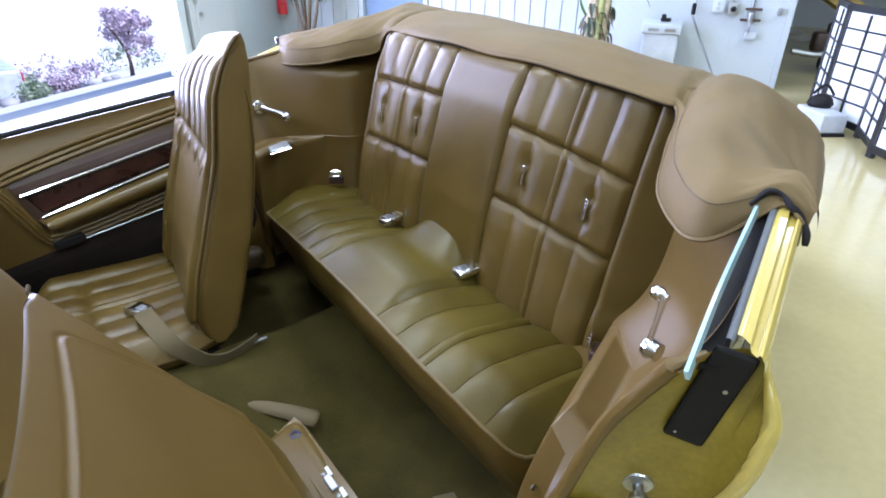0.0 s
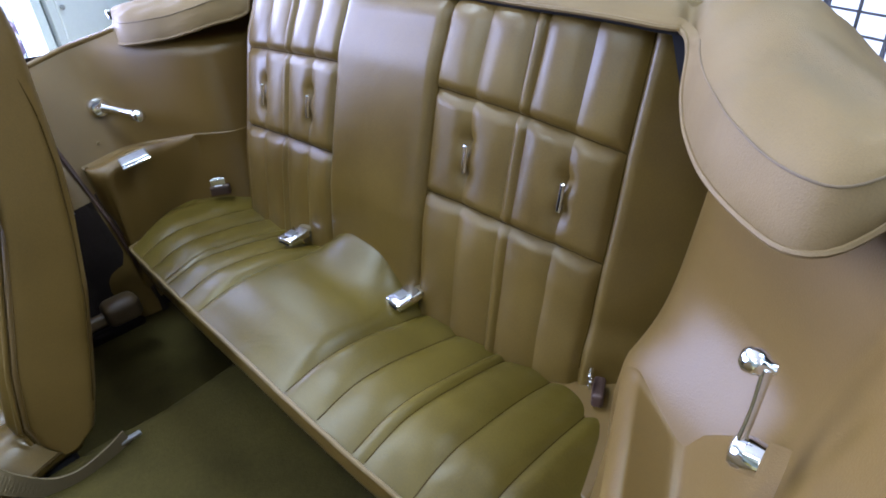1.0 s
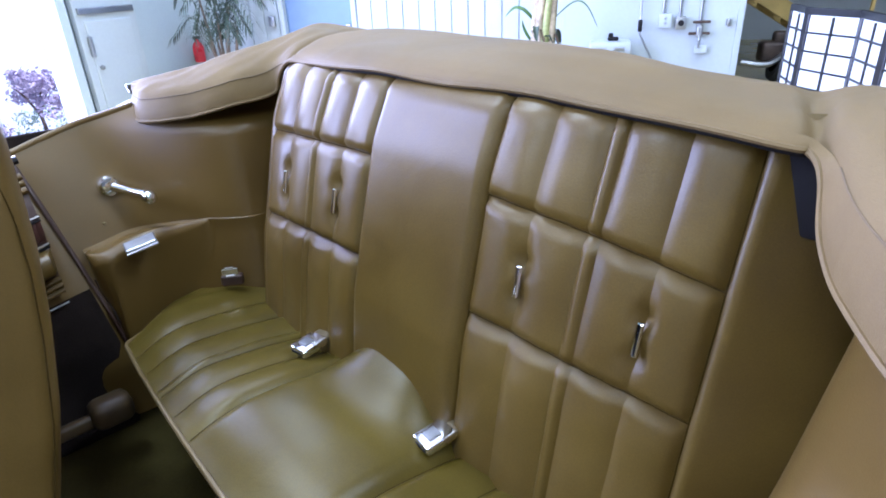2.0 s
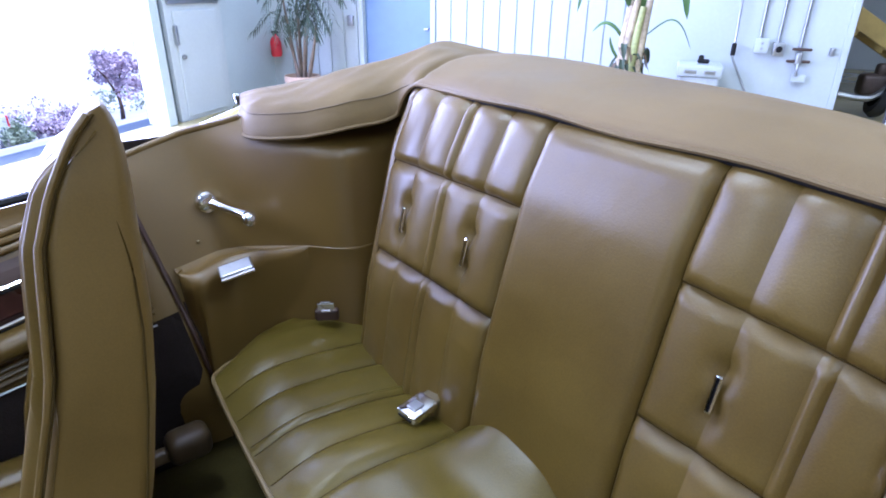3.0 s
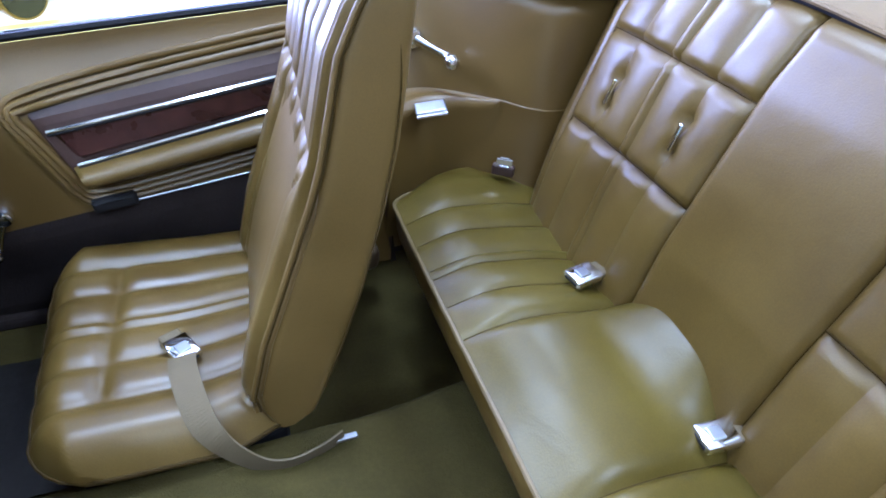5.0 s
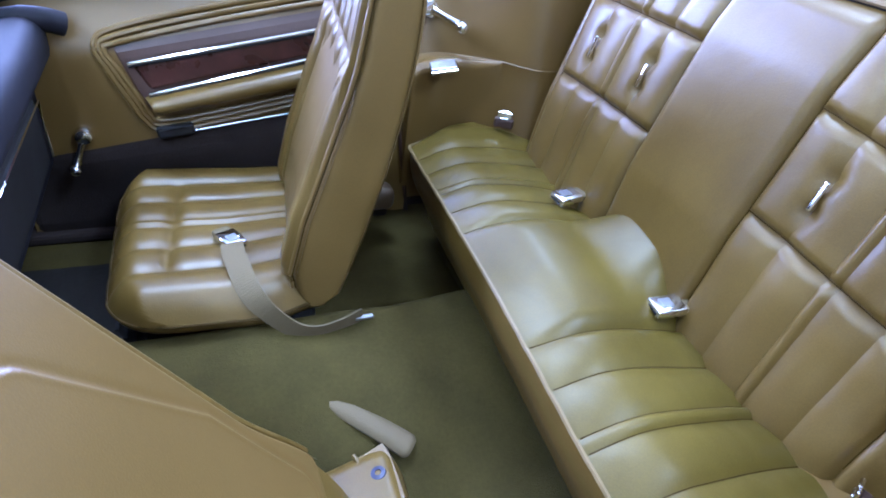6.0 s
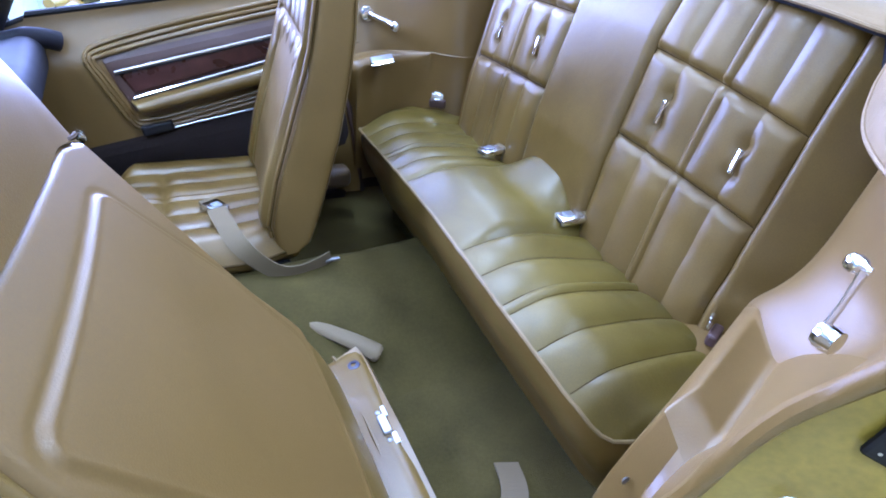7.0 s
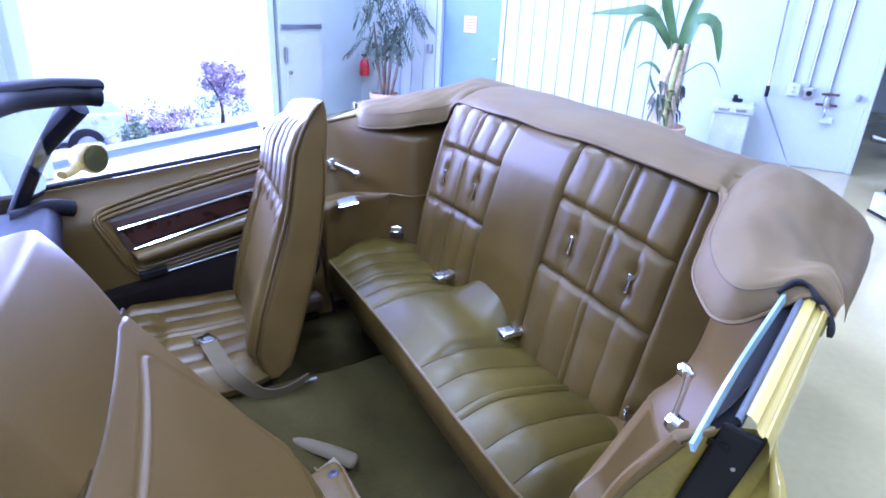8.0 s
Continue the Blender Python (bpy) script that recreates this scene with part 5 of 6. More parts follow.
structure("gate_frame", merge(hall(0.10, 0.22, GATEH + 0.1, GATE0 + 0.04, 0.0, (GATEH + 0.1) / 2, 0.01), hall(0.10, 0.22, GATEH + 0.1, GATE1 - 0.04, 0.0, (GATEH + 0.1) / 2, 0.01), hall(GATE1 - GATE0, 0.22, 0.12, (GATE0 + GATE1) / 2, 0, GATEH + 0.02, 0.01), hall(0.10, 0.22, GATEH + 0.1, ADDED_GATE0 + 0.04, 0.0, (GATEH + 0.1) / 2, 0.01), hall(0.10, 0.22, GATEH + 0.1, ADDED_GATE1 - 0.04, 0.0, (GATEH + 0.1) / 2, 0.01), hall(ADDED_GATE1 - ADDED_GATE0, 0.22, 0.12, (ADDED_GATE0 + ADDED_GATE1) / 2, 0, GATEH + 0.02, 0.01)), WALL2, "pale blue frames of the gate and of the added opening", "gate frame")
gd = hthing("white_door", "white panel door folded against the wall beside the gate", "door", 1.2, 0.06)
part("leaf", box(0.68, 0.045, 2.1, (0, 0, 1.05), 0.006, m=ROT), WALL, gd)
part("top_rail", box(0.62, 0.03, 0.05, (0, 0.03, 0.965), 0.006, m=ROT), STEEL, gd, "grey latch bar")
part("inset_panel", box(0.52, 0.02, 0.86, (0.0, 0.025, 0.46), 0.008, m=ROT), WALL, gd)
part("handle", box(0.03, 0.03, 0.16, (0.27, 0.045, 0.70), 0.008, m=ROT), STEEL, gd, "dark steel handle")
part("knob", lathe([(0, 0), (0.016, 0), (0.02, 0.02), (0.015, 0.035), (0, 0.04)], 14, ROT @ Matrix.Translation((0.22, 0.03, 0.53)) @ Matrix.Rotation(radians(-90), 4, "X")), STEEL, gd)

bd = hthing("blue_door", "slate blue steel door, closed, with a paper notice", "door", 0, (DOOR0 + DOOR1) / 2, kind="structure")
bd.name = "door_1"
part("leaf", box(0.05, DOOR1 - DOOR0, 2.1, (-0.05, 0, 1.05), 0.004, m=ROT), BLUE, bd)
for k in (-1, 1):
    part("door_frame", box(0.07, 0.05, 2.16, (0.0, k * ((DOOR1 - DOOR0) / 2 + 0.02), 1.08), 0.006, m=ROT), WALL, bd)
PAPER = mat("pale_pink_paper", (0.62, 0.42, 0.42), 0.8)
part("notice", box(0.004, 0.15, 0.17, (-0.018, -0.02, 1.05), m=ROT), PAPER, bd, "faded pink paper notice")
part("notice_lines", merge(*[box(0.002, 0.11, 0.012, (-0.0145, -0.02, 1.10 - 0.03 * i), m=ROT) for i in range(4)]), mat("grey_ink", (0.35, 0.25, 0.27), 0.8), bd, "unreadable printed lines")
part("handle", box(0.03, 0.05, 0.02, (0.0, 0.30, 0.71), 0.006, m=ROT), STEEL, bd, "steel lever")

# vertical boards of the panelled wall
BW = 0.155


def board_mesh():
    bm = box(0.014, BW - 0.012, H - 0.02, (0.007, 0, H / 2), 0.004, 1)
    me = bpy.data.meshes.new("board")
    bm.to_mesh(me)
    bm.free()
    me.materials.append(WALL)
    me.transform(ROT)
    return me


BOARD = board_mesh()
b = DOOR1 + 0.12
boards = []
while b < 3.75:
    o = new("board", BOARD)
    o.parent = wall_panelled
    o.location = HALL @ Vector((0.0, b, 0))
    b += BW
b = DOOR0 - 0.14
while b > BW / 2:
    o = new("board", BOARD)
    o.parent = wall_panelled
    o.location = HALL @ Vector((0.0, b, 0))
    b -= BW
structure("wall_edge", hall(0.24, 0.05, H, -0.10, WEND + 0.025, H / 2, 0.006), WALL, "white corner trim at the wall's end", "trim")
part("plain_sheet", box(0.012, WEND - 3.78, H - 0.02, (0.006, 0, H / 2), 0.003, 1, m=ROT), WALL, wall_panelled, m=Matrix.Translation(HALL @ Vector((0, (WEND + 3.78) / 2, 0))))


def wall_box(name, label, category, b, z, w, h, d, material, extra=None):
    t = hthing(name, label, category, 0.02, b, z)
    part("case", box(d, w, h, (d / 2, 0, 0), 0.008, m=ROT), material, t, smooth=30)
    if extra:
        extra(t, d)
    return t


def plate_slots(t, d):
    for k in (-0.02, 0.02):
        part("socket", box(0.006, 0.022, 0.018, (d, 0, k), 0.003, m=ROT), STEEL, t)


wall_box("wall_outlet", "grey electrical outlet box on the white wall", "outlet", 0.95, 0.765, 0.07, 0.10, 0.03, STEEL, plate_slots)
wall_box("switch_box", "white electrical switch box fed by a conduit", "switch box", 4.62, 0.685, 0.10, 0.11, 0.05, WALL, plate_slots)
wall_box("switch_box", "grey electrical box fed by a conduit", "switch box", 4.745, 0.665, 0.085, 0.10, 0.06, STEEL, lambda t, d: part("dial", lathe([(0, 0), (0.024, 0), (0.02, 0.01), (0, 0.012)], 14, ROT @ Matrix.Translation((d, 0, 0)) @ Matrix.Rotation(radians(90), 4, "Y")), BLACK, t, "black dial"))


def conduit(b, z0, label):
    t = hthing("conduit", label, "conduit", 0.03, b, z0)
    part("pipe", lathe([(0.011, 0.0), (0.011, H - z0 - 0.01)], 10, ROT), STEEL, t, smooth=True)
    for z in (0.5, 1.4, 2.3):
        part("clip", box(0.02, 0.05, 0.02, (-0.005, 0, z), 0.003, m=ROT), STEEL, t)


conduit(4.60, 0.74, "thin grey conduit rising to the ceiling")
conduit(4.735, 0.715, "thin grey conduit rising to the ceiling")
# tap with pipework
tap = hthing("wall_tap", "brass and grey wall tap with valves and a pipe", "tap", 0.03, 4.90, 0.62)
part("pipe", lathe([(0.012, 0.0), (0.012, H - 0.63)], 10, ROT), STEEL, tap, smooth=True)
part("valve_body", box(0.06, 0.05, 0.10, (0.02, 0, -0.02), 0.015, 3, m=ROT), STEEL, tap, smooth=True)
part("cross_pipe", box(0.025, 0.17, 0.022, (0.03, 0, -0.04), 0.008, m=ROT), BROWN, tap)
part("cross_pipe", box(0.025, 0.14, 0.022, (0.03, 0.01, 0.05), 0.008, m=ROT), BROWN, tap)
part("spout", tube([(0.03, 0, -0.05), (0.06, 0, -0.08), (0.06, 0, -0.15)], 0.011, 8, 6), STEEL, tap, smooth=True, m=ROT)
part("tray", box(0.05, 0.10, 0.06, (0.02, 0.03, -0.17), 0.01, m=ROT), WALL, tap)
wall_box("wall_hook", "small grey hook on the white wall", "hook", 5.12, 0.66, 0.03, 0.06, 0.05, STEEL)
# hanging cable
cab = hthing("power_cable", "grey cable hanging from a plug and trailing to the floor", "cable", 0.03, 4.42, 0.6)
part("cord", tube([(0.02, -0.02, 3.5), (0.02, -0.01, 1.0), (0.03, 0.0, 0.12), (0.04, 0.0, 0.0), (0.05, 0.06, -0.12), (0.08, 0.16, -0.30), (0.10, 0.26, -0.48), (0.14, 0.32, -0.585)], 0.009, 8, 8), STEEL, cab, "grey cord", smooth=True, m=ROT)
part("plug", box(0.04, 0.035, 0.10, (0.03, 0, 0.05), 0.012, 3, m=ROT), BLACK, cab, "dark plug", smooth=True)
# drinking fountain
fo = hthing("drinking_fountain", "white metal water fountain against the wall", "fountain", 0.24, 4.18, 0.0)
part("cabinet", box(0.28, 0.30, 0.46, (0, 0, 0.23), 0.015, m=ROT), mat("grey_enamel", (0.45, 0.48, 0.49), 0.4), fo, "grey enamel cabinet")
part("basin", box(0.32, 0.34, 0.09, (0.0, 0, 0.505), 0.02, 3, m=ROT), WALL, fo, "white basin", smooth=True)
for k in (-0.07, 0.07):
    part("button", box(0.01, 0.09, 0.03, (0.16, k, 0.50), 0.006, m=ROT), STEEL, fo)
part("spout", merge(box(0.05, 0.09, 0.03, (0.02, 0.02, 0.57), 0.012, m=ROT), box(0.04, 0.04, 0.04, (0.02, 0.0, 0.595), 0.012, m=ROT)), BLACK, fo, "black spout")
# fire extinguisher
fe = hthing("fire_extinguisher", "red fire extinguisher on the wall behind the palm", "extinguisher", 0.09, 0.10, 0.40)
RED = mat("red_enamel", (0.55, 0.02, 0.03), 0.3)
part("cylinder", lathe([(0, 0), (0.05, 0), (0.055, 0.02), (0.055, 0.14), (0.04, 0.18), (0.018, 0.2), (0.018, 0.22), (0, 0.22)], 20, ROT), RED, fe, smooth=True)
part("valve", box(0.03, 0.07, 0.03, (0, 0, 0.235), 0.008, m=ROT), BLACK, fe)


# ---- plants ----
LEAF = mat("palm_leaf", (0.050, 0.072, 0.045), 0.5, vary=0.25, scale=5)
LEAF2 = mat("banana_leaf", (0.06, 0.12, 0.03), 0.45, vary=0.25, scale=5)
STEM = mat("palm_stem", (0.16, 0.12, 0.08), 0.8, vary=0.3, scale=9, fine=60, bump=0.4)
STEM2 = mat("banana_stem", (0.30, 0.32, 0.12), 0.6, vary=0.35, scale=7, fine=40, bump=0.3)
CLAY = mat("terracotta", (0.46, 0.33, 0.23), 0.8, vary=0.12, bump=0.2)


def leaf(path, width, fold=0.25, face=(0, 0, 1)):
    """A tapering blade along path, folded along its midrib, its upper side turned to face."""
    pts = smooth_path(path, 4)
    verts, faces = [], []
    for i, c in enumerate(pts):
        d = (pts[min(i + 1, len(pts) - 1)] - pts[max(0, i - 1)]).normalized()
        s = d.cross(Vector(face))
        s = s.normalized() if s.length > 1e-3 else Vector((1, 0, 0))
        k = i / (len(pts) - 1)
        w = width * math.sin(math.pi * min(1, 0.08 + 0.92 * k)) ** 0.7 * (1 - 0.3 * k)
        up = s.cross(d) * w * fold
        verts += [c - s * w + up, c, c + s * w + up]
    for i in range(len(pts) - 1):
        for k in (0, 1):
            faces.append((3 * i + k, 3 * i + k + 1, 3 * i + k + 4, 3 * i + k + 3))
    return verts, faces


def join(pieces):
    verts, faces = [], []
    for v, f in pieces:
        n = len(verts)
        verts += v
        faces += [tuple(i + n for i in q) for q in f]
    return verts, faces


def pot(t, r, h):
    p = part("pot", lathe([(0, 0), (r * 0.72, 0), (r * 0.95, h * 0.7), (r, h * 0.8), (r * 1.08, h * 0.82), (r * 1.08, h), (r * 0.95, h), (r * 0.9, h * 0.86), (0, h * 0.86)], 28), CLAY, t, "tan clay pot", smooth=40)
    return p


rng = random.Random(4)
palm = hthing("potted_palm", "slender potted palm with feathery green fronds", "plant", 0.55, 0.68)
pot(palm, 0.155, 0.30)
tops = []
for i in range(9):
    a = rng.uniform(0, 6.28)
    r0 = rng.uniform(0.01, 0.07)
    lean = rng.uniform(0.03, 0.16)
    h = rng.uniform(0.35, 0.85)
    p = [(r0 * math.cos(a), r0 * math.sin(a), 0.25), (r0 * math.cos(a) * 1.3 + lean * 0.4 * math.cos(a), r0 * math.sin(a) * 1.3 + lean * 0.4 * math.sin(a), 0.25 + h * 0.5), (r0 * math.cos(a) + lean * math.cos(a), r0 * math.sin(a) + lean * math.sin(a), 0.25 + h)]
    part("cane", tube(p, lambda s: 0.016 - 0.007 * s, 7, 5), STEM, palm, smooth=True)
    tops.append(Vector(p[2]))
for tp in tops:
    for j in range(4):
        a = rng.uniform(0, 6.28)
        L = rng.uniform(0.16, 0.40)
        up = rng.uniform(0.08, 0.30)
        rib = smooth_path([tp - Vector((0, 0, rng.uniform(0, 0.35))), tp + Vector((math.cos(a) * L * 0.5, math.sin(a) * L * 0.5, up)), tp + Vector((math.cos(a) * L, math.sin(a) * L, up * 0.4 - 0.06))], 7)
        pcs = []
        for i in range(3, len(rib)):
            d = (rib[i] - rib[i - 1]).normalized()
            s = d.cross(Vector((0, 0, 1))).normalized()
            for sg in (-1, 1):
                l = 0.15 * (1 - 0.5 * i / len(rib)) * rng.uniform(0.8, 1.2)
                pcs.append(leaf([rib[i], rib[i] + (s * sg * 0.8 + d * 0.7) * l * 0.5 + Vector((0, 0, 0.012)), rib[i] + (s * sg * 0.8 + d * 0.8) * l + Vector((0, 0, -0.035))], 0.0075, 0.2))
        part("frond", join(pcs), LEAF, palm)

ban = hthing("banana_plant", "tall potted banana plant with broad drooping leaves", "plant", 0.8, 3.66)
pot(ban, 0.19, 0.36)
SHEATH = mat("dry_banana_sheath", (0.40, 0.33, 0.22), 0.8, vary=0.3, scale=9, fine=50, bump=0.3)
for i in range(8):
    a = i * 0.8 + 0.3
    part("stem", tube([(0.055 * math.cos(a), 0.06 * math.sin(a), 0.3), (0.05 * math.cos(a), 0.07 * math.sin(a), 0.7), (0.045 * math.cos(a), 0.065 * math.sin(a) + 0.03, 0.98 + 0.05 * (i % 3))], lambda s: 0.036 - 0.014 * s, 8, 5), SHEATH if i % 3 == 1 or math.sin(a) < -0.3 else STEM2, ban, "pale green and brown sheathed stem", smooth=True, m=ROT)
BL = [((0.0, 0.05, 0.95), (0.03, 0.12, 1.20), (0.05, 0.27, 1.18), (0.06, 0.35, 0.90), 0.062), ((0.0, -0.03, 0.95), (0.03, -0.15, 1.15), (0.05, -0.34, 1.19), (0.06, -0.41, 0.93), 0.036), ((0.0, -0.05, 1.0), (0.0, -0.25, 1.25), (0.0, -0.45, 1.25), (0.0, -0.76, 1.22), 0.055), ((0.0, 0.0, 1.0), (0.02, -0.12, 1.30), (0.05, -0.20, 1.60), (0.1, -0.38, 1.72), 0.05), ((0.0, 0.02, 1.0), (0.0, 0.10, 1.35), (0.0, 0.22, 1.62), (0.0, 0.50, 1.66), 0.05), ((0.0, 0.06, 0.76), (0.02, 0.22, 0.89), (0.02, 0.32, 0.86), (0.02, 0.41, 0.70), 0.008), ((0.0, -0.05, 0.74), (0.02, -0.14, 0.84), (0.02, -0.22, 0.86), (0.02, -0.29, 0.80), 0.018), ((0.0, -0.06, 0.58), (0.0, -0.12, 0.66), (0.0, -0.15, 0.72), (0.0, -0.16, 0.77), 0.014)]
for *p, w in BL:
    part("leaf", leaf(p, w, 0.3, (0.8, 0.1, 0.6)), LEAF2, ban, "broad green leaf", smooth=60, m=ROT)
for i in range(48):
    a, z = rng.uniform(0, 6.28), rng.uniform(0.36, 0.68)
    r = rng.uniform(0.07, 0.17)
    part("dry_leaf", leaf([(0.04 * math.cos(a), 0.04 * math.sin(a), z), (r * 0.7 * math.cos(a), r * 0.7 * math.sin(a), z + 0.05), (r * math.cos(a + 0.3), r * math.sin(a + 0.3), z - 0.06)], rng.uniform(0.012, 0.03), 0.4), LEAF if i % 3 else STEM, ban)

# ---- folding screen, staircase and clutter beyond the wall's end ----
SCREEN_FRAME = mat("black_lacquer", (0.012, 0.012, 0.014), 0.35)
RICE = mat("white_screen_paper", (0.75, 0.78, 0.78), 0.8, vary=0.03)


def folding_panel(parent, w, h, m):
    fr = [box(0.03, 0.045, h, (0, -w / 2, h / 2), 0.004, 1, m=m), box(0.03, 0.045, h, (0, w / 2, h / 2), 0.004, 1, m=m), box(0.03, w, 0.05, (0, 0, 0.06), 0.004, 1, m=m), box(0.03, w, 0.045, (0, 0, h - 0.02), 0.004, 1, m=m)]
    leafp = part("screen_panel", merge(*fr), SCREEN_FRAME, parent, "black lacquered frame")
    part("paper", box(0.006, w - 0.04, h - 0.1, (0, 0, h / 2 + 0.01), m=m), RICE, leafp, "white paper sheet")
    nr = 6
    for i in range(1, nr):
        part("lattice_bar", box(0.014, w - 0.04, 0.012, (0.006, 0, 0.085 + (h - 0.12) * i / nr), m=m), SCREEN_FRAME, leafp)
    part("lattice_bar", box(0.016, 0.014, h - 0.1, (0.007, 0, h / 2), m=m), SCREEN_FRAME, leafp)


fs = hthing("folding_screen", "black framed folding screen with white paper panes", "folding screen", 0.62, 5.36, 0.0)
for i in range(6):
    folding_panel(fs, 0.46, 0.82, ROT @ pose(0.20 + 0.435 * i, 0.07 + 0.075 * i, 0, 0, 0, -79 + (13 if i % 2 else -13)))
bn = hthing("low_bench", "low grey bench before the folding screen", "bench", 1.36, 5.36, 0.0)
part("seat", box(0.32, 0.18, 0.13, (0, 0, 0.085), 0.01, m=ROT @ pose(0, 0, 0, 0, 0, 22)), mat("grey_board", (0.42, 0.44, 0.45), 0.6), bn)
part("foot", box(0.35, 0.18, 0.02, (0, 0, 0.01), 0.004, m=ROT @ pose(0, 0, 0, 0, 0, 22)), BLACK, bn)
bag = hthing("black_bag", "small black bag lying on the low bench", "bag", 1.28, 5.35, 0.15)
part("bag_body", lathe([(0, 0), (0.09, 0.0), (0.11, 0.03), (0.09, 0.08), (0.04, 0.11), (0, 0.115)], 16, ROT @ Matrix.Diagonal((0.6, 0.8, 0.8, 1))), BLACK, bag, smooth=True)
part("bag_strap", tube([(0.0, -0.06, 0.09), (0.02, 0.0, 0.16), (0.0, 0.07, 0.09)], 0.010, 8, 8), BLACK, bag, smooth=True, m=ROT)

YEL = mat("yellow_stair_paint", (0.50, 0.36, 0.10), 0.5, vary=0.1)
stair = hthing("staircase", "steep yellow painted staircase in the back room", "staircase", -2.0, 5.35)
for sd in (-0.4, 0.4):
    part("stringer", prism([(-1.2, 1.9), (-1.2, 1.65), (1.5, 0.0), (1.75, 0.0)], 0.05, "x", sd, 0.004), YEL, stair, "yellow stringer", m=ROT)
for i in range(9):
    part("tread", box(0.8, 0.22, 0.035, (0.02, 1.45 - i * 0.28, 0.14 + i * 0.171), 0.006, m=ROT), YEL, stair)
part("handrail", tube([(0.42, 1.5, 0.85), (0.42, 0.2, 1.62), (0.42, -1.2, 2.45)], 0.022, 8, 4), YEL, stair, "yellow handrail", smooth=True, m=ROT)
for k in (1.4, 0.2, -1.0):
    part("baluster", box(0.03, 0.03, 0.85, (0.42, k, 0.47 + (1.45 - k) * 0.62), m=ROT), YEL, stair)
tyre = mat("tyre_rubber", (0.02, 0.02, 0.02), 0.8)
mc = hthing("stored_motorbike", "dark machine with a rubber wheel parked in the back room", "machine", -1.0, 5.75, 0.0)
w = part("wheel", lathe([(0.15, -0.05), (0.21, -0.05), (0.235, 0.0), (0.21, 0.05), (0.15, 0.05), (0.15, -0.05)], 24, ROT @ Matrix.Translation((0, 0.1, 0.235)) @ Matrix.Rotation(radians(75), 4, "X")), tyre, mc, smooth=True)
part("engine_block", merge(box(0.20, 0.24, 0.20, (0, 0.0, 0.30), 0.04, 3, m=ROT), box(0.12, 0.14, 0.12, (0, 0.06, 0.43), 0.03, 3, m=ROT)), mat("oily_metal", (0.07, 0.05, 0.04), 0.5, metal=0.4, vary=0.3, scale=12), mc, smooth=True)
part("exhaust", tube([(0.1, 0.1, 0.3), (0.16, -0.05, 0.2), (0.16, -0.3, 0.22)], 0.03, 8, 6), STEEL, mc, smooth=True, m=ROT)


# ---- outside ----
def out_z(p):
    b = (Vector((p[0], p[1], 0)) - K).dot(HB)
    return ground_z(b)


SILVER = mat("silver_car_paint", (0.55, 0.58, 0.60), 0.3, metal=0.3, coat=0.6)
GREY_GLASS = mat("dark_window_glass", (0.03, 0.04, 0.05), 0.08)
tk = thing("pickup_truck", "silver pickup truck parked in the sunlit yard", "truck", (-2.6, 14.4, out_z((-2.6, 14.4))))
TR = pose(0, 0, 0, 0, 0, 6)
part("body", prism([(-2.6, 0.45), (-2.6, 0.95), (-1.3, 1.02), (-0.75, 1.62), (0.55, 1.64), (0.7, 1.05), (2.3, 1.03), (2.3, 0.45)], 1.7, "y", -0.85, 0.06, 3), SILVER, tk, "silver bodywork", smooth=30, m=TR)
part("side_window", prism([(-1.05, 1.08), (-0.68, 1.52), (0.45, 1.54), (0.5, 1.08)], 0.02, "y", -0.865, 0.004), GREY_GLASS, tk, "dark window", m=TR)
part("bumper", box(0.12, 1.7, 0.18, (2.36, 0, 0.52), 0.03, m=TR), STEEL, tk)
part("tail_light", box(0.03, 0.14, 0.26, (2.31, -0.76, 0.86), 0.01, m=TR), RED, tk, "red tail light")
for x in (-1.6, 1.45):
    for y in (-0.82, 0.82):
        w = part("wheel", lathe([(0.0, -0.11), (0.3, -0.11), (0.36, -0.08), (0.37, 0), (0.36, 0.08), (0.3, 0.11), (0, 0.11)], 28, TR @ Matrix.Translation((x, y, 0.37)) @ Matrix.Rotation(radians(90), 4, "X")), BLACK, tk, "black tyre", smooth=True)
        part("rim", lathe([(0.0, -0.12), (0.1, -0.12), (0.2, -0.125), (0.22, -0.1), (0.22, 0.1), (0.2, 0.125), (0, 0.12)], 20, TR @ Matrix.Translation((x, y, 0.37)) @ Matrix.Rotation(radians(90), 4, "X")), STEEL, w, "light alloy rim", smooth=True)
# leaf colours lightened to imitate the glare over the yard
PURPLE = mat("glare_paled_purple_foliage", (0.46, 0.37, 0.41), 0.7, vary=0.3, scale=3)
GREEN = mat("glare_paled_shrub_foliage", (0.26, 0.31, 0.19), 0.7, vary=0.3, scale=3)
ROCK = mat("grey_rock", (0.30, 0.29, 0.27), 0.9, vary=0.2, scale=3, bump=0.6)
BARK = mat("tree_bark", (0.12, 0.08, 0.05), 0.9, vary=0.2, bump=0.5)


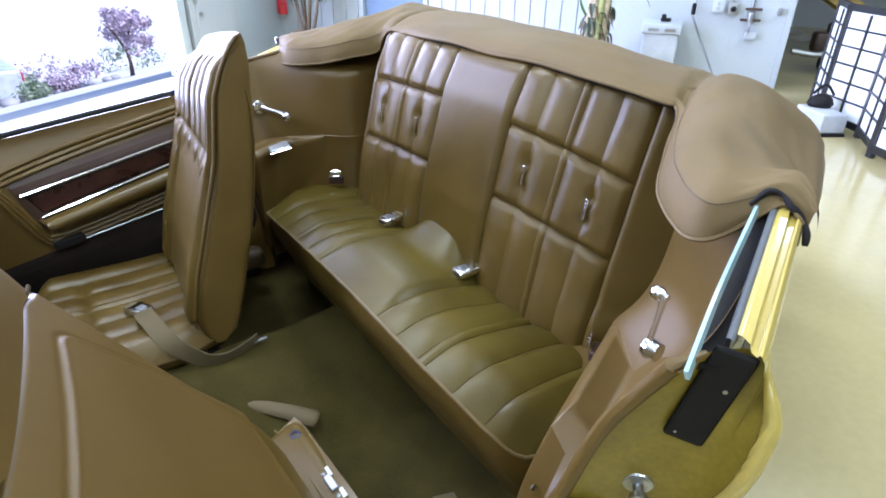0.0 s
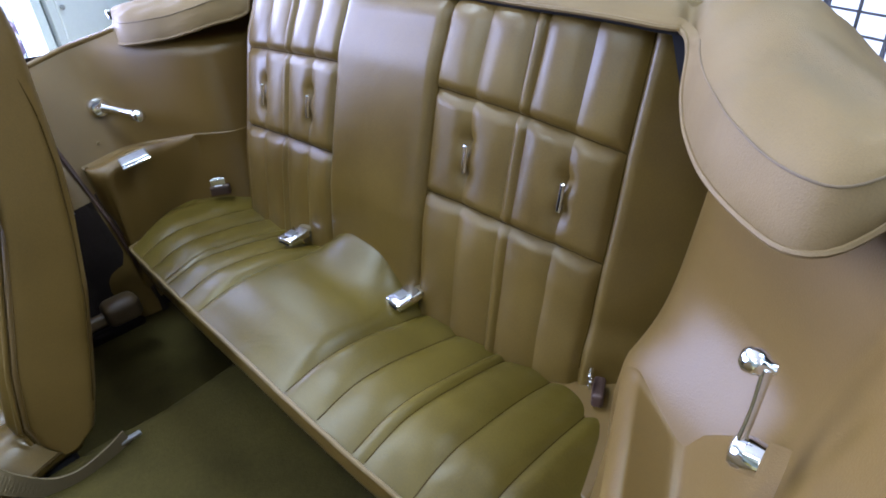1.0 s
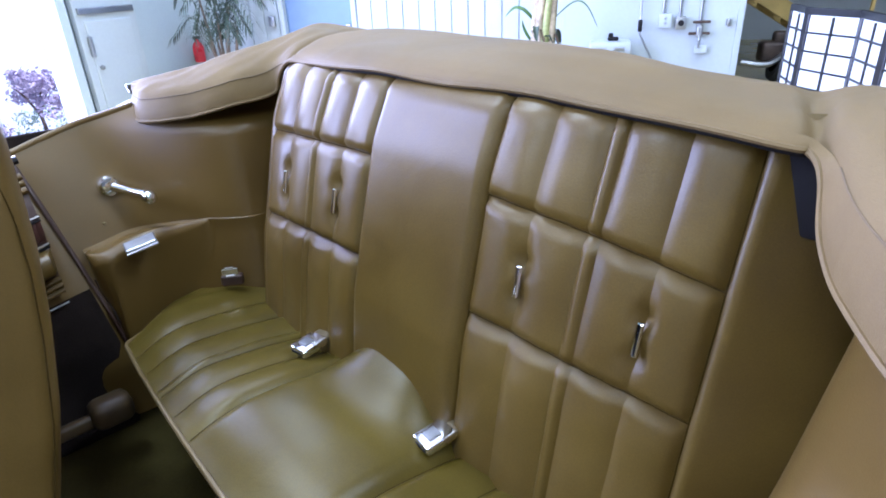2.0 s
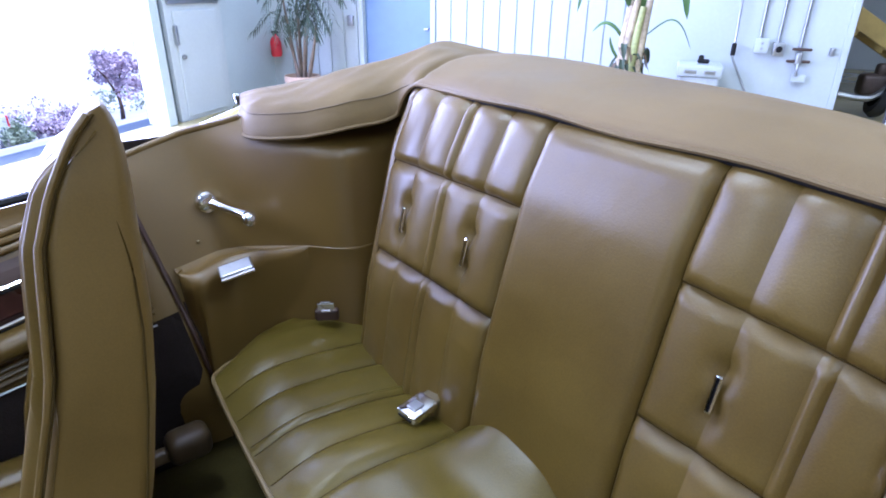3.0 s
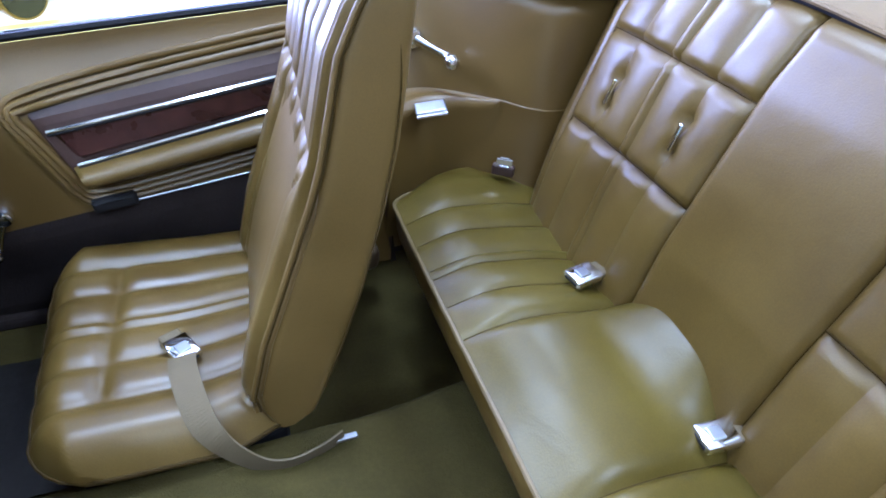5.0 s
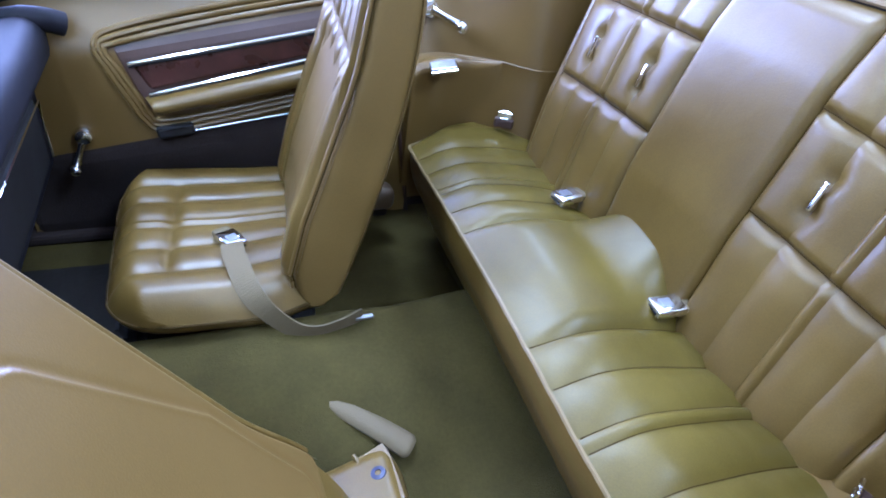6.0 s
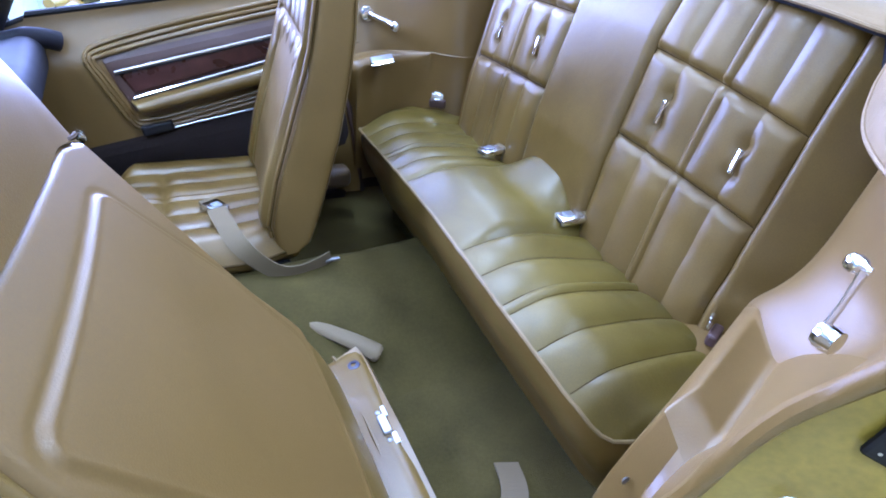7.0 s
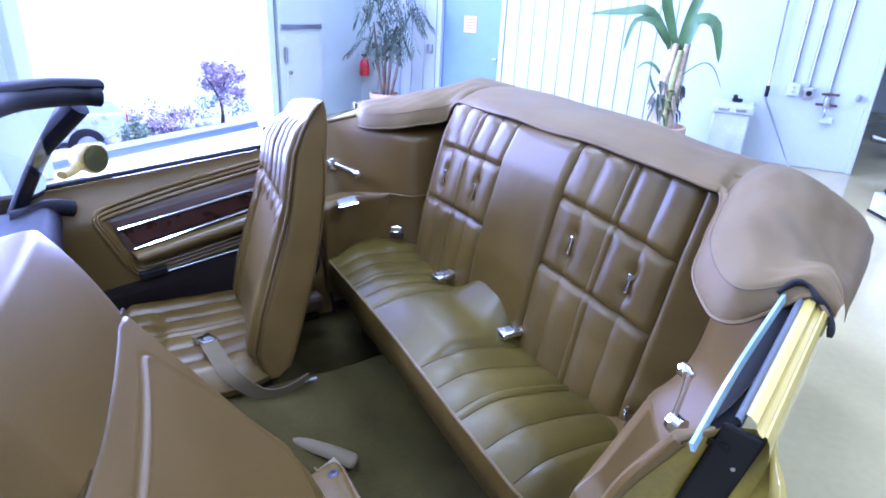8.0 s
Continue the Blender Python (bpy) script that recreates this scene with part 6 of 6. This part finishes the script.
def shrub(name, label, category, x, y, h, r, material, trunk, n, seed, group=""):
    z = out_z((x, y))
    t = thing(name, label, category, (x, y, z - 0.02), group)
    g = random.Random(seed)
    if trunk:
        part("trunk", tube([(0, 0, 0), (0.02, 0.01, trunk * 0.5), (-0.01, 0.02, trunk * 1.1)], lambda s: 0.05 - 0.025 * s, 8, 5), BARK, t, smooth=True)
        for k in range(5):
            a = k * 1.25
            part("limb", tube([(0, 0, trunk * 0.9), (r * 0.3 * math.cos(a), r * 0.3 * math.sin(a), trunk + (h - trunk) * 0.35), (r * 0.6 * math.cos(a), r * 0.6 * math.sin(a), trunk + (h - trunk) * 0.6)], lambda s: 0.024 - 0.015 * s, 6, 4), BARK, t, smooth=True)
    pcs = []
    clumps = [(g.uniform(-0.7, 0.7) * r, g.uniform(-0.7, 0.7) * r, trunk + g.uniform(0.15, 0.85) * (h - trunk), g.uniform(0.22, 0.45) * r) for _ in range(14)]
    for _ in range(n):
        cx, cy, cz, cr = g.choice(clumps)
        d = Vector((g.gauss(0, 1), g.gauss(0, 1), g.gauss(0, 0.8))).normalized() * cr * g.uniform(0.4, 1.05)
        c = Vector((cx, cy, cz)) + d
        e = Vector((g.gauss(0, 1), g.gauss(0, 1), g.gauss(0, 1))).normalized()
        f = e.cross(Vector((g.gauss(0, 1), g.gauss(0, 1), g.gauss(0, 1)))).normalized()
        s = g.uniform(0.035, 0.07)
        pcs.append(([c - e * s, c - f * s * 0.5, c + e * s, c + f * s * 0.5], [(0, 1, 2, 3)]))
    part("crown", join(pcs), material, t, "uneven leafy crown")


shrub("small_tree", "small purple-leaved tree in the sunlit yard", "tree", 1.68, 13.1, 1.40, 0.62, PURPLE, 0.55, 1500, 3)
for i, (x, y, h, r) in enumerate(((0.9, 15.5, 0.7, 0.6), (-0.4, 14.2, 0.5, 0.5), (2.6, 17.5, 1.0, 0.9), (0.2, 17.0, 0.9, 0.8), (-1.6, 17.5, 0.9, 0.9), (-0.3, 12.3, 0.35, 0.4), (0.4, 13.2, 0.35, 0.35))):
    shrub("shrub", "low green shrub in the planted bed outside", "shrub", x, y, h, r, GREEN if i % 3 else PURPLE, 0.0, 420, 10 + i, "shrubs in the bed")
for i in range(12):
    x, y = -0.9 + 0.22 * i + rng.uniform(-0.1, 0.1), 11.7 + 0.28 * i + rng.uniform(-0.3, 0.3)
    s = rng.uniform(0.08, 0.2)
    bm = bmesh.new()
    bmesh.ops.create_icosphere(bm, subdivisions=2, radius=s)
    for v in bm.verts:
        v.co *= 1 + 0.35 * noise.noise(v.co * 6 + Vector((i, 0, 0)))
        v.co.z *= 0.6
    rk = tagged(part("rock", bm, ROCK, smooth=True), "rough grey rock edging the planted bed", "rock", "rocks of the bed")
    rk.location = (x, y, out_z((x, y)) + s * 0.3)
